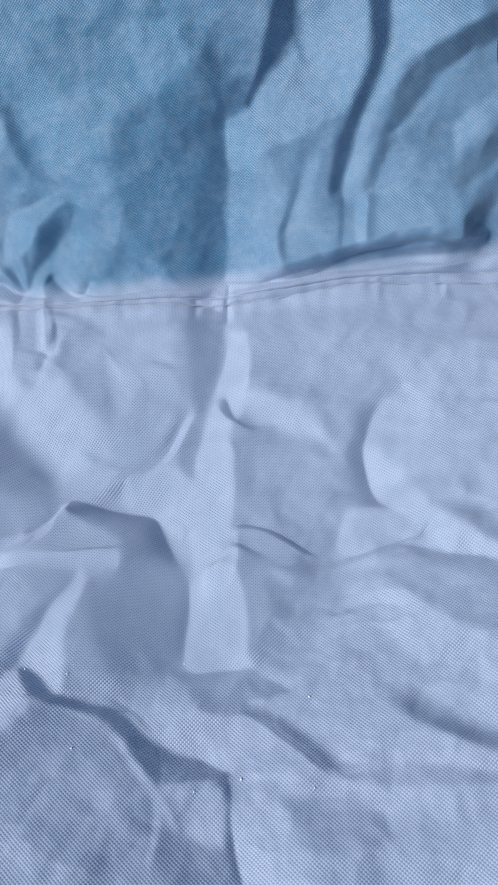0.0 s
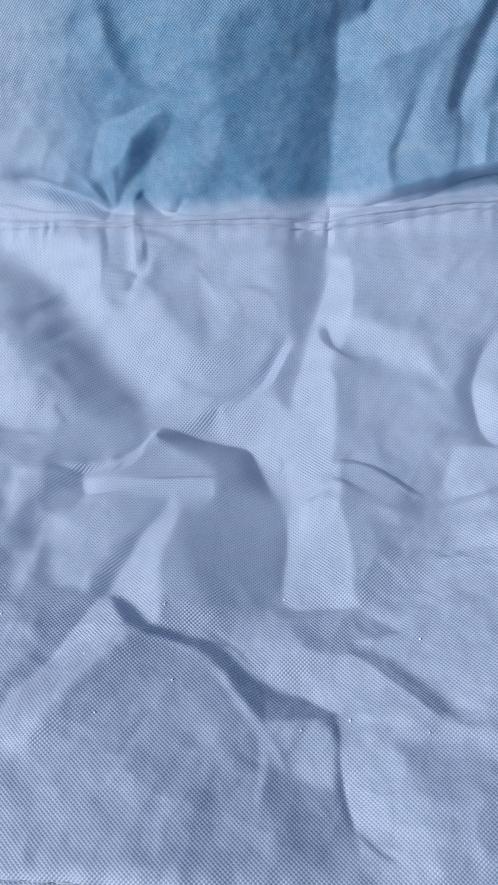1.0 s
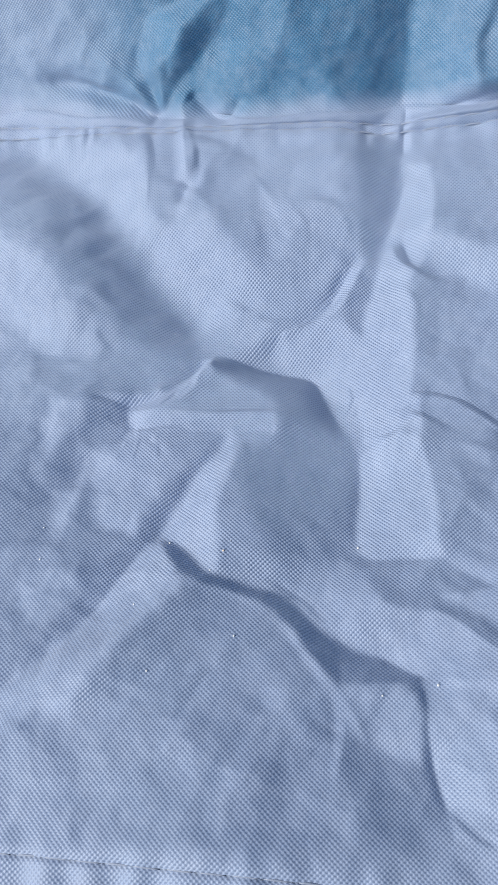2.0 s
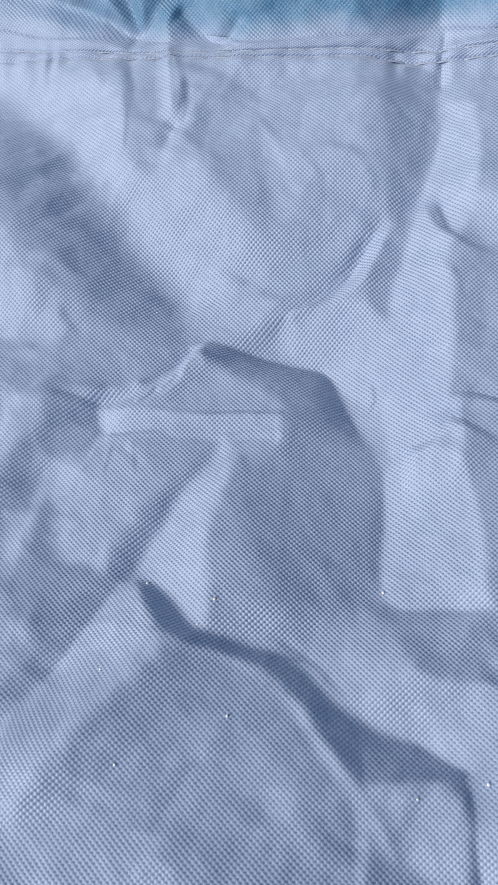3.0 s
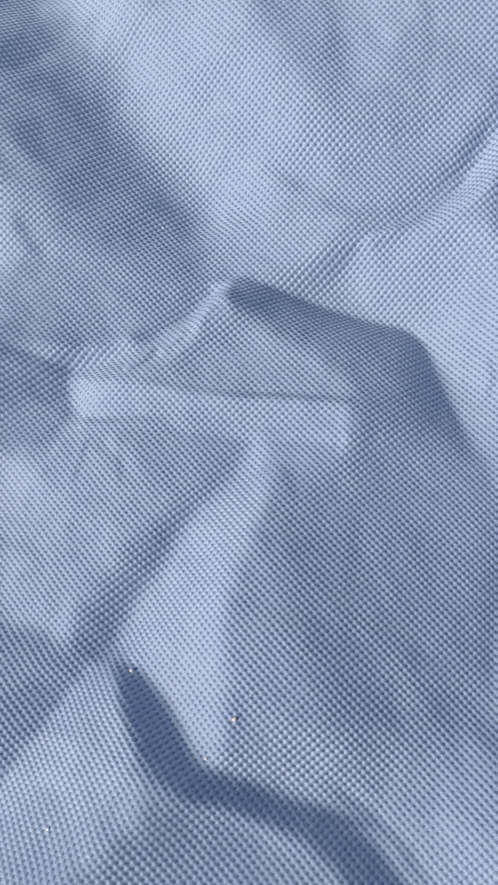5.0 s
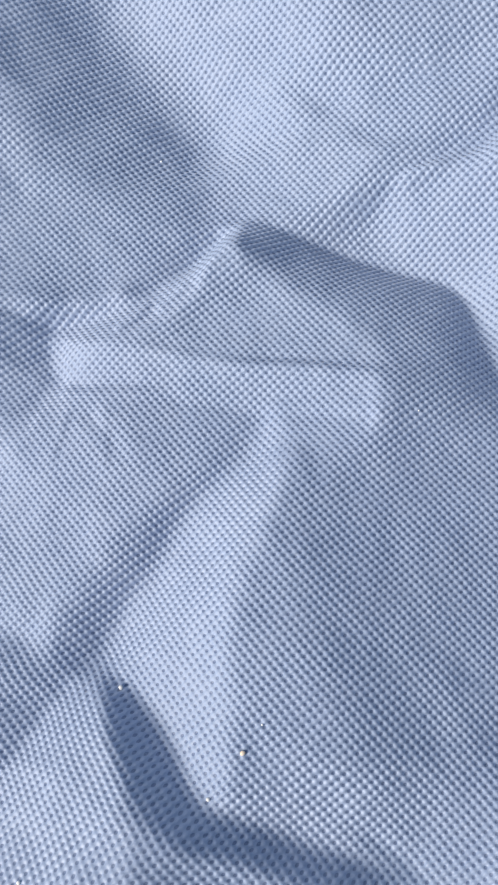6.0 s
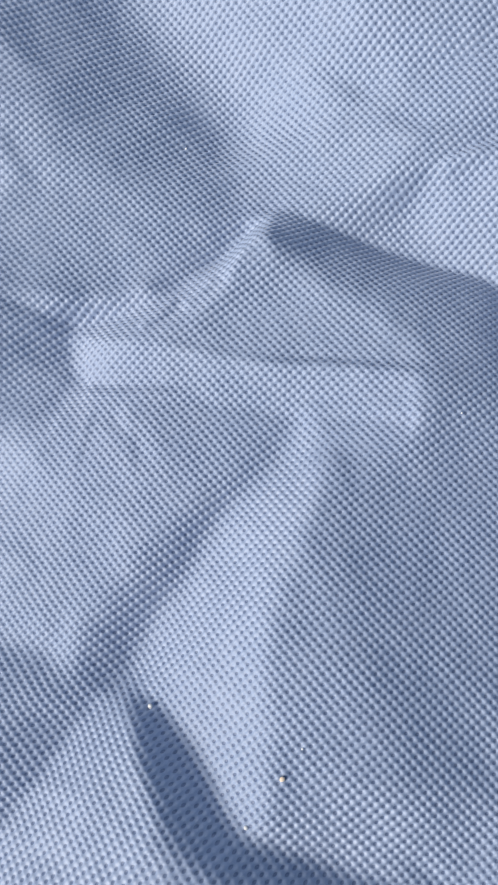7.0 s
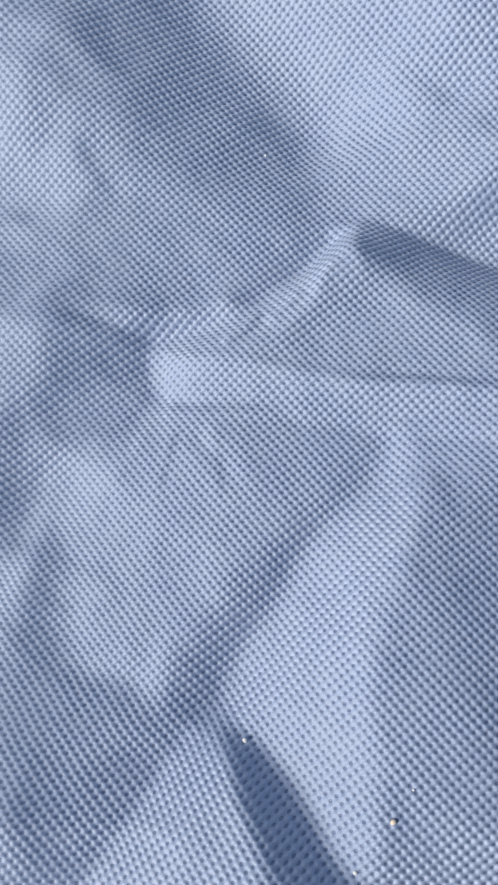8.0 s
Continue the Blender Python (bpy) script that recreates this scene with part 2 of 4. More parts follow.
# ---------------------------------------------------------------- the crumples: flat facets that tip to or from the sun
CELL, U0, V0, WIDE, TALL = 0.3, -140.0, -110.0, 800, 960
GRID_U, GRID_V = np.meshgrid(U0 + CELL * np.arange(WIDE), V0 + CELL * np.arange(TALL))
TIP = np.zeros(GRID_U.shape)                   # how much more squarely each spot meets the sun than the level cloth does


def tip(pts, far, tone, cover):
    """Turns the cloth near the points by `tone` as far as cover(u, v) says."""
    p = np.array(pts)
    lo, hi = p.min(0) - far, p.max(0) + far
    c0, c1 = (int(np.clip((x - U0) / CELL, 0, WIDE)) for x in (lo[0], hi[0]))
    r0, r1 = (int(np.clip((y - V0) / CELL, 0, TALL)) for y in (lo[1], hi[1]))
    if c1 > c0 and r1 > r0:
        u, v = GRID_U[r0:r1, c0:c1], GRID_V[r0:r1, c0:c1]
        u, v = u + 0.25 * lump(u, v, 4.3, 0) + 0.5 * lump(u, v, 11.0, 2), v + 0.25 * lump(u, v, 3.9, 1) + 0.5 * lump(u, v, 12.0, 3)
        m = cover(u, v)
        TIP[r0:r1, c0:c1] += m * (tone - TIP[r0:r1, c0:c1])


def within(u, v, p, edge):
    """1 inside the closed line p, 0 outside, going over within `edge` mm."""
    inside = np.zeros(u.shape, bool)
    for (x0, y0), (x1, y1) in zip(p[:-1], p[1:]):
        if y0 != y1:
            inside ^= ((y0 > v) != (y1 > v)) & (u < (x1 - x0) * (v - y0) / (y1 - y0) + x0)
    d = np.abs(near_line(u, v, p)[0])
    s = np.clip(np.where(inside, d, -d) / edge + 0.5, 0, 1)
    return s * s * (3 - 2 * s)


def facet(tone, corners, edge):
    """A flat face of the crumpled cloth that goes over into its neighbours within `edge` mm."""
    p = smooth(corners + corners[:1], 3) if edge > 1.1 else np.array(corners + corners[:1])
    tip(p, edge + 2, tone, lambda u, v: within(u, v, p, 1.3 * edge))


def crease(tone, line, left, right):
    """A narrow bent strip along a line, running out over `left` and `right` mm at its sides and towards its ends."""
    p = smooth(line, 4)

    def cover(u, v):
        d, s, _ = near_line(u, v, p)
        f = np.clip(1 - np.abs(d) / (1.25 * np.where(d > 0, left, right)), 0, 1)
        e = np.clip(np.minimum(s, 1 - s) / 0.18, 0, 1)
        return f * f * (3 - 2 * f) * (0.25 + 0.75 * e)
    tip(p, 1.3 * max(left, right) + 2, tone, cover)


def shards(u, v, size, seed):
    """A flat random value, -1 to 1, for each of many small angular cells about `size` mm wide."""
    r = np.random.default_rng(seed)
    jx, jy, val = r.random((3, 128, 128))
    x, y = u / size, v / size
    i, j = np.floor(x).astype(int), np.floor(y).astype(int)
    best, out = np.full(u.shape, 1e9), np.zeros(u.shape)
    for di in (-1, 0, 1):
        for dj in (-1, 0, 1):
            a, b = (i + di) % 128, (j + dj) % 128
            d = (i + di + jx[a, b] - x) ** 2 + (j + dj + jy[a, b] - y) ** 2
            m = d < best
            best, out = np.where(m, d, best), np.where(m, 2 * val[a, b] - 1, out)
    return out


# facets, the wide ones first
facet(0.23, [(4.0, -25.9), (57.0, -25.7), (48.0, -66.8), (3.9, -65.4)], 4.9)
facet(-0.3, [(5.4, 56.0), (74.9, 55.8), (60.9, -9.3), (26.8, 0.9), (3.5, 1.6)], 5.7)
facet(-0.33, [(-37.6, -34.9), (-14.1, -45.6), (-1.4, -47.6), (-1.0, -65.4), (-37.0, -64.6), (-45.5, -34.3)], 3.7)
facet(-0.18, [(4.1, 56.2), (27.6, 61.0), (63.6, 60.4), (73.1, 59.3), (69.0, 41.3), (53.0, 43.9), (42.5, 37.1), (27.7, 34.1), (13.7, 42.4), (3.9, 50.0)], 3.4)
facet(0.07, [(29.3, 26.2), (34.8, 33.1), (50.4, 42.6), (60.1, 42.6), (69.0, 41.3), (59.4, -6.8), (51.2, 4.3), (40.8, 7.7), (29.6, 18.1)], 2.4)
facet(0.34, [(28.5, 18.1), (31.7, 21.0), (40.8, 7.7), (52.0, -3.7), (59.2, -8.0), (58.7, -10.1), (39.6, -2.1), (32.1, -1.6), (28.6, 8.0)], 1.9)
facet(-0.24, [(15.6, 32.0), (27.5, 32.2), (29.3, 26.2), (24.2, 22.3), (20.0, 27.5)], 1.7)
crease(-0.68, [(33.4, 33.0), (31.0, 28.7), (28.9, 21.8), (29.0, 15.7), (31.2, 8.9), (35.0, 4.5)], 0.8, 5.0)
crease(-0.38, [(22.4, 15.0), (23.7, 21.1), (22.2, 25.6)], 2.9, 0.7)
facet(0.16, [(2.0, 36.3), (15.6, 32.0), (23.0, 22.4), (19.6, 23.8), (6.8, 29.9)], 2.6)
facet(0.11, [(24.1, 8.7), (33.1, 7.5), (39.7, -1.0), (32.0, -2.4), (22.2, -0.6)], 1.5)
crease(-0.33, [(0.6, 22.0), (5.2, 19.2), (6.2, 15.6), (4.8, 9.2)], 1.6, 0.9)
crease(-0.18, [(12.4, 21.7), (19.2, 18.9), (22.4, 15.0)], 2.3, 2.3)
facet(0.11, [(14.3, -23.2), (26.0, -8.3), (29.8, -12.5), (20.6, -21.8), (15.1, -30.0)], 1.5)
facet(0.21, [(28.2, -7.4), (48.0, -24.9), (54.5, -28.6), (54.0, -31.4), (29.6, -31.4), (28.8, -21.5)], 2.0)
crease(-0.45, [(28.7, -30.8), (38.1, -37.9), (45.1, -40.6), (51.5, -42.5)], 3.8, 2.4)
facet(0.29, [(20.7, -45.1), (44.5, -43.0), (51.3, -43.4), (46.9, -64.0), (4.7, -62.5), (3.1, -47.7)], 2.4)
facet(0.25, [(29.2, -34.6), (44.5, -43.0), (50.9, -45.2), (44.1, -45.5), (28.3, -42.7), (19.9, -44.1), (19.2, -40.3)], 1.3)
facet(0.05, [(19.8, -44.6), (30.0, -42.9), (44.1, -45.3), (50.5, -46.9), (33.1, -46.9)], 1.2)
facet(0.32, [(22.3, -47.0), (33.0, -47.3), (43.5, -48.3), (42.4, -54.6), (32.2, -53.3)], 1.5)
facet(0.02, [(9.6, -48.1), (20.5, -47.2), (26.9, -53.9), (14.6, -56.8)], 1.9)
facet(0.37, [(26.5, -57.5), (42.1, -56.2), (48.4, -56.6), (43.8, -63.8), (27.5, -63.2)], 1.4)
facet(-0.18, [(-35.8, -45.2), (-27.4, -47.2), (-25.4, -53.3), (-28.6, -54.9), (-37.7, -53.7), (-39.2, -45.2)], 2.6)
facet(0.25, [(-82.5, 42.2), (-73.5, 39.3), (-61.2, 29.8), (-56.5, 23.2), (-58.7, 17.1), (-71.8, 18.2), (-79.4, 20.1)], 3.6)
facet(-0.12, [(-62.8, -25.0), (-46.1, -32.7), (-52.2, -43.1), (-56.7, -47.5), (-63.1, -43.2), (-67.8, -28.3)], 3.3)
facet(-0.24, [(-69.6, 7.5), (-57.6, 7.5), (-55.8, -10.1), (-57.7, -22.5), (-63.5, -22.6), (-69.2, -22.9), (-76.4, 7.7)], 2.0)
facet(0.15, [(-60.3, -27.1), (-50.8, -31.1), (-54.0, -37.2), (-58.9, -33.2)], 2.0)
facet(0.4, [(-75.3, 73.9), (-67.0, 66.3), (-48.3, 56.3), (-46.7, 45.4), (-43.3, 40.5), (-36.0, 40.7), (-30.6, 34.4), (-24.8, 27.8), (-29.4, 24.9), (-36.6, 20.9), (-43.8, 30.1), (-49.4, 38.2), (-57.2, 47.5), (-66.5, 56.2), (-75.5, 63.5)], 5.2)
facet(-0.17, [(-36.6, 56.5), (-27.7, 56.8), (-23.2, 32.5), (-29.1, 35.0), (-36.4, 46.2)], 1.9)
facet(-0.12, [(-47.6, 54.2), (-40.8, 53.9), (-40.2, 43.3), (-43.3, 40.5), (-46.3, 45.4)], 2.0)
facet(-0.14, [(-18.8, 38.3), (-8.6, 35.2), (-10.1, 28.8), (-16.0, 22.9), (-20.3, 29.2)], 2.9)
facet(-0.24, [(-12.9, 64.5), (-5.3, 64.3), (0.7, 55.5), (-4.2, 33.6), (-8.6, 38.4)], 2.4)
crease(-0.5, [(-7.0, 54.8), (-3.0, 48.4), (-2.0, 44.9), (-3.4, 36.2)], 1.1, 3.9)
facet(0.28, [(1.3, 51.7), (-1.4, 32.7), (-4.5, 21.6), (-6.0, 13.0), (-7.5, 4.6), (-0.3, 1.4), (1.9, 11.3), (1.7, 26.0), (5.5, 33.8), (6.1, 49.8)], 1.3)
facet(0.5, [(-1.9, 27.3), (0.1, 26.6), (-0.3, 1.8), (-7.2, 3.3), (-4.2, 15.7)], 1.7)
crease(-0.3, [(2.0, 51.5), (-1.2, 40.0), (-2.9, 30.8)], 0.7, 1.5)
facet(0.32, [(-23.7, 15.7), (-22.0, 18.0), (-14.5, 20.6), (-9.4, 21.1), (-4.6, 15.7), (-6.0, 10.1), (-8.9, 4.8), (-13.1, 7.7), (-16.9, 12.1)], 1.0)
facet(-0.24, [(-7.2, 30.9), (-3.1, 33.6), (-4.2, 20.0), (-5.9, 17.5), (-9.4, 21.8)], 1.8)
crease(-0.66, [(-22.6, 19.0), (-16.0, 22.1), (-11.6, 26.8), (-8.0, 33.0)], 2.3, 0.4)
facet(0.5, [(-8.6, 31.7), (-6.6, 31.5), (-9.4, 23.8), (-14.5, 20.0), (-20.5, 18.2), (-21.2, 18.9), (-14.5, 22.0), (-10.9, 26.9)], 0.7)
crease(-0.24, [(-35.7, 20.1), (-27.1, 23.4), (-17.5, 27.6)], 1.2, 1.2)
crease(-0.36, [(-38.4, 55.1), (-37.2, 53.3), (-35.7, 54.5)], 0.7, 0.7)
crease(0.4, [(-40.6, 63.5), (-39.1, 52.3), (-39.5, 43.1)], 0.6, 1.5)
crease(-0.36, [(-38.6, 57.3), (-37.8, 50.9), (-38.2, 48.7)], 0.8, 0.4)
crease(-0.43, [(-90.6, 62.8), (-72.0, 56.3), (-59.4, 42.3), (-53.8, 35.1)], 6.5, 12.0)
crease(-0.7, [(-65.2, 48.7), (-56.4, 38.8), (-49.0, 28.2), (-41.1, 20.8), (-34.8, 15.0)], 6.3, 11.5)
crease(-0.55, [(-50.9, 27.2), (-45.4, 21.1), (-39.9, 16.9), (-35.2, 15.2)], 3.1, 3.9)
facet(-0.36, [(-66.6, 15.4), (-60.0, 13.6), (-52.6, 15.9), (-45.3, 15.0), (-38.1, 13.5), (-41.3, 9.0), (-48.9, 6.2), (-54.3, 6.2), (-64.7, 7.4)], 1.6)
crease(-0.55, [(-56.1, 5.8), (-51.5, 6.0), (-46.8, 6.6), (-42.0, 8.8), (-36.7, 13.8)], 2.4, 0.3)
crease(-0.42, [(-54.4, 19.2), (-52.9, 16.6), (-51.1, 14.2)], 0.6, 1.0)
facet(-0.31, [(-64.6, 6.7), (-54.2, 6.0), (-48.3, 6.0), (-47.9, -0.2), (-51.1, -2.0), (-57.4, -6.9), (-62.3, -7.6)], 1.2)
facet(0.05, [(-62.5, 0.8), (-55.2, 1.6), (-54.0, -1.5), (-57.4, -6.2), (-61.1, -6.8)], 1.8)
facet(-0.48, [(-21.7, -3.2), (-16.0, 8.9), (-13.1, 5.0), (-7.8, -5.3), (-8.3, -21.4), (-10.4, -19.0), (-13.0, -16.6), (-18.2, -10.2)], 1.7)
facet(0.42, [(-7.6, -4.6), (-3.1, -3.9), (1.1, -5.5), (2.9, -6.9), (2.9, -20.5), (-5.6, -21.8), (-7.8, -20.0)], 0.8)
facet(-0.29, [(-8.0, -22.2), (3.7, -21.7), (4.2, -31.5), (-3.8, -33.6), (-7.0, -28.0)], 1.0)
facet(-0.24, [(-23.2, -10.7), (-18.3, -6.4), (-11.7, -16.5), (-8.4, -22.1), (-7.0, -28.0), (-12.9, -24.4), (-17.6, -29.5), (-21.2, -24.0)], 3.7)
facet(0.06, [(-15.4, -19.6), (-10.5, -22.9), (-7.2, -34.8), (-12.8, -32.2), (-17.7, -26.6)], 2.4)
facet(0.22, [(-11.7, -36.0), (-10.0, -34.4), (-6.0, -32.0), (4.9, -34.8), (4.3, -41.5), (-5.0, -39.9), (-10.0, -38.6)], 1.1)
facet(-0.46, [(-54.6, 6.0), (-48.8, 6.0), (-48.0, 1.4), (-48.7, -2.4), (-55.5, -4.3), (-57.0, -11.0), (-59.2, -11.3), (-59.8, -5.0), (-53.9, 2.3)], 2.1)
facet(0.07, [(-61.3, 4.9), (-55.8, 4.3), (-56.0, 0.3), (-60.6, -0.8)], 2.0)
facet(0.13, [(-51.7, -5.2), (-47.1, -5.8), (-44.6, -11.5), (-44.7, -19.0), (-47.0, -19.3), (-49.1, -11.9), (-52.6, -10.2)], 2.6)
facet(0.13, [(-59.1, -12.1), (-54.8, -12.5), (-53.0, -17.0), (-57.1, -19.7)], 2.1)
facet(-0.33, [(-52.1, -13.8), (-49.4, -15.0), (-47.6, -20.1), (-44.6, -23.5), (-45.0, -28.4), (-48.9, -32.6), (-52.9, -31.9), (-55.3, -23.7), (-52.2, -19.8), (-52.8, -16.2)], 2.4)
facet(0.15, [(-51.3, -5.2), (-43.7, -5.5), (-43.1, -14.9), (-45.3, -20.2), (-48.0, -16.2)], 2.5)
facet(-0.36, [(-53.9, -8.7), (-48.9, -14.8), (-44.3, -21.6), (-42.3, -24.9), (-45.7, -30.7), (-48.2, -35.5), (-50.9, -33.4), (-54.1, -21.4)], 2.2)
facet(0.1, [(-57.1, -28.2), (-51.8, -28.1), (-49.5, -32.1), (-50.4, -36.8), (-54.8, -37.1)], 2.0)
facet(-0.3, [(-35.0, -30.8), (-24.8, -31.8), (-19.5, -35.5), (-12.7, -44.3), (-12.7, -48.4), (-42.3, -49.9), (-35.8, -35.4)], 2.1)
facet(0.38, [(-39.3, -23.4), (-35.6, -30.8), (-37.5, -38.1), (-40.8, -43.3), (-45.4, -47.8), (-49.4, -51.8), (-52.5, -43.4), (-49.6, -38.5), (-43.6, -25.5)], 2.5)
facet(0.12, [(-20.0, -28.5), (-15.2, -32.3), (-10.0, -37.6), (-12.8, -36.6), (-18.7, -31.3)], 1.4)
facet(-0.74, [(-38.4, -21.4), (-35.9, -21.8), (-30.5, -29.0), (-25.8, -29.6), (-21.0, -31.2), (-17.5, -33.0), (-12.8, -37.2), (-9.5, -39.4), (-10.2, -44.2), (-10.8, -46.3), (-12.7, -43.8), (-16.9, -39.0), (-20.4, -34.1), (-25.0, -31.0), (-30.4, -30.6), (-33.8, -29.0), (-36.6, -25.2)], 1.1)
facet(-0.5, [(-11.7, -37.6), (-9.5, -39.4), (-5.0, -40.2), (0.2, -42.3), (1.1, -43.6), (-4.3, -44.3), (-10.1, -44.9)], 0.9)
crease(0.04, [(-19.5, -35.5), (-14.9, -41.5), (-11.7, -45.7)], 1.1, 1.1)
facet(-0.18, [(-24.0, -41.9), (-19.0, -44.6), (-16.8, -48.2), (-20.9, -48.5)], 1.6)
facet(-0.15, [(1.3, -4.7), (26.2, -5.7), (16.8, -16.7), (13.3, -24.2), (5.1, -24.8), (4.4, -14.5)], 1.8)
facet(-0.3, [(3.6, 0.1), (13.3, -2.3), (22.0, -3.3), (12.9, -10.9), (4.5, -9.6)], 1.5)
crease(-0.3, [(19.8, -2.4), (26.5, -2.2), (33.2, -0.9), (43.4, -4.8), (51.5, -7.3)], 0.8, 1.5)
crease(-0.75, [(-0.2, 37.0), (1.9, 31.4), (4.4, 28.1), (8.4, 26.5)], 0.8, 0.8)
crease(-0.75, [(-1.1, -41.8), (0.5, -45.8), (1.2, -51.0), (2.5, -59.1), (3.0, -62.4)], 0.5, 2.5)
facet(0.25, [(-9.8, -37.4), (-1.8, -35.6), (3.1, -33.7), (9.9, -38.0), (18.9, -45.2), (15.1, -46.6), (2.1, -45.0), (-0.9, -40.9)], 1.0)
facet(0.37, [(3.1, -36.4), (9.9, -39.0), (18.9, -45.0), (9.7, -45.7), (2.6, -43.9)], 0.9)
crease(-0.39, [(20.3, -44.9), (11.8, -37.5), (4.1, -33.3), (1.2, -33.2)], 0.4, 2.4)
facet(0.11, [(-11.5, -45.6), (-0.5, -45.8), (0.3, -54.3), (-8.6, -51.6)], 1.6)
crease(0.05, [(-11.9, -44.9), (-10.5, -49.0), (-10.5, -54.2)], 0.9, 0.9)
crease(-0.15, [(-11.9, -44.9), (-18.9, -51.6), (-20.5, -57.5)], 1.2, 1.2)
crease(-0.21, [(-8.5, -52.5), (-3.1, -55.9), (-0.4, -61.5)], 1.2, 1.2)
facet(-0.5, [(-8.9, 63.3), (0.8, 57.2), (-1.2, 45.3), (-4.7, 31.3), (-6.2, 36.1), (-7.4, 46.9)], 1.5)
facet(0.32, [(2.3, 52.3), (-0.6, 34.0), (2.8, 22.1), (1.6, 9.3), (-0.9, -2.5), (-6.9, -1.7), (-6.6, 16.5), (-3.9, 29.6)], 1.4)
crease(-0.6, [(-0.9, 36.7), (0.8, 31.8), (4.5, 28.3), (8.2, 27.1)], 0.6, 0.9)
crease(-0.3, [(1.4, 25.7), (5.7, 19.2), (4.7, 14.2)], 0.6, 1.3)
facet(0.34, [(-6.9, -3.4), (1.8, -3.1), (4.1, -15.5), (4.5, -21.4), (4.3, -24.3), (-7.6, -23.0)], 1.2)
facet(-0.18, [(2.5, -4.0), (12.8, -5.5), (13.6, -13.4), (6.3, -22.4), (4.2, -14.0)], 1.0)
crease(-0.36, [(-0.6, 2.3), (2.1, 3.0), (7.6, 1.0), (16.0, -2.3), (20.9, -2.8)], 0.5, 3.0)
facet(-0.24, [(-8.2, -23.8), (5.0, -24.3), (11.8, -29.5), (6.5, -30.7), (-2.3, -30.1)], 0.9)
facet(0.24, [(-10.6, -36.4), (0.1, -33.3), (4.4, -34.1), (17.1, -44.2), (21.3, -47.7), (16.6, -47.2), (12.0, -44.4), (2.8, -42.7), (-0.8, -42.6), (-5.6, -39.3)], 0.7)
crease(-0.3, [(4.1, -33.3), (10.9, -38.6), (17.7, -44.2)], 2.5, 0.3)
crease(-0.24, [(-41.5, -54.5), (-33.7, -52.2), (-26.1, -52.4)], 3.7, 0.4)
crease(-0.19, [(-26.1, -52.6), (-23.3, -56.8), (-21.0, -61.9)], 0.5, 1.7)
crease(-0.14, [(-26.1, -52.4), (-32.0, -59.3), (-37.6, -63.1)], 1.6, 0.6)
crease(0.07, [(-10.9, -45.3), (-10.2, -50.4), (-10.8, -56.9)], 0.3, 1.3)
crease(-0.17, [(-10.5, -45.6), (-6.1, -52.5), (-2.2, -59.3)], 1.6, 0.4)
facet(-0.36, [(-53.4, -10.9), (-49.8, -10.5), (-46.1, -20.3), (-42.5, -21.8), (-46.2, -26.6), (-50.7, -19.8)], 1.0)
facet(-0.46, [(-34.0, 14.2), (-29.4, 13.6), (-21.0, 11.0), (-16.4, 9.7), (-15.0, 6.2), (-11.8, 0.8), (-11.7, -6.5), (-19.2, -4.5), (-21.8, 2.9), (-25.5, 6.5), (-29.6, 8.6), (-32.9, 11.4)], 3.1)
crease(-0.88, [(-35.6, 15.8), (-29.6, 14.6), (-21.1, 12.7), (-16.4, 11.0), (-14.5, 7.7), (-11.8, 1.8), (-10.5, -1.9)], 0.6, 5.4)
facet(-0.33, [(-28.6, -7.0), (-22.5, -3.1), (-9.7, -1.0), (-9.5, -21.9), (-18.6, -26.1), (-24.0, -19.8)], 3.7)
facet(0.21, [(-36.1, 15.1), (-34.0, 15.4), (-33.3, 10.5), (-34.3, 9.1), (-35.1, 10.8)], 0.8)
facet(0.14, [(-48.2, 4.8), (-45.2, 6.2), (-41.1, 8.1), (-35.1, 14.6), (-33.9, 12.7), (-33.7, 10.0), (-38.4, 7.8), (-41.4, 5.4), (-46.7, 4.3)], 1.0)
facet(-0.13, [(-32.8, 10.5), (-26.8, 6.9), (-22.2, 3.4), (-32.4, 2.6), (-42.4, 3.8), (-38.6, 8.2)], 2.1)
facet(-0.11, [(-41.9, -0.6), (-28.7, -0.5), (-29.4, -2.3), (-33.4, -4.5), (-38.8, -5.1)], 1.5)
facet(0.26, [(-48.4, 5.1), (-46.4, 6.8), (-43.0, 8.6), (-41.7, 7.5), (-44.4, 3.9), (-47.1, 2.4)], 1.0)
crease(0.21, [(-40.8, 8.9), (-38.2, 10.2), (-35.9, 13.1)], 0.9, 0.9)
crease(-0.33, [(-42.5, 4.3), (-40.9, 5.9), (-40.4, 7.2)], 0.4, 0.4)
crease(-0.24, [(-39.6, 3.9), (-37.2, 5.6), (-36.5, 7.0)], 0.4, 0.4)
facet(0.11, [(-48.6, 4.2), (-42.4, 3.8), (-32.3, 2.1), (-22.1, 1.5), (-21.6, -2.2), (-28.7, -0.5), (-46.6, -0.0)], 0.5)
facet(0.32, [(-48.6, 4.2), (-45.0, 4.0), (-44.6, 0.6), (-47.7, 1.0)], 0.7)
facet(0.27, [(-23.0, 1.8), (-21.8, 2.3), (-21.6, -2.2), (-22.5, -2.5)], 0.4)
crease(-0.5, [(-33.2, 2.4), (-27.7, 2.5), (-22.1, 2.6)], 0.3, 0.4)
crease(-0.33, [(-47.1, -0.1), (-43.0, -0.1), (-38.4, 0.1)], 0.4, 0.7)
facet(-0.35, [(-51.8, 5.0), (-48.6, 5.7), (-47.9, 0.5), (-49.7, -1.0), (-54.0, -0.9), (-54.0, 4.5)], 1.1)
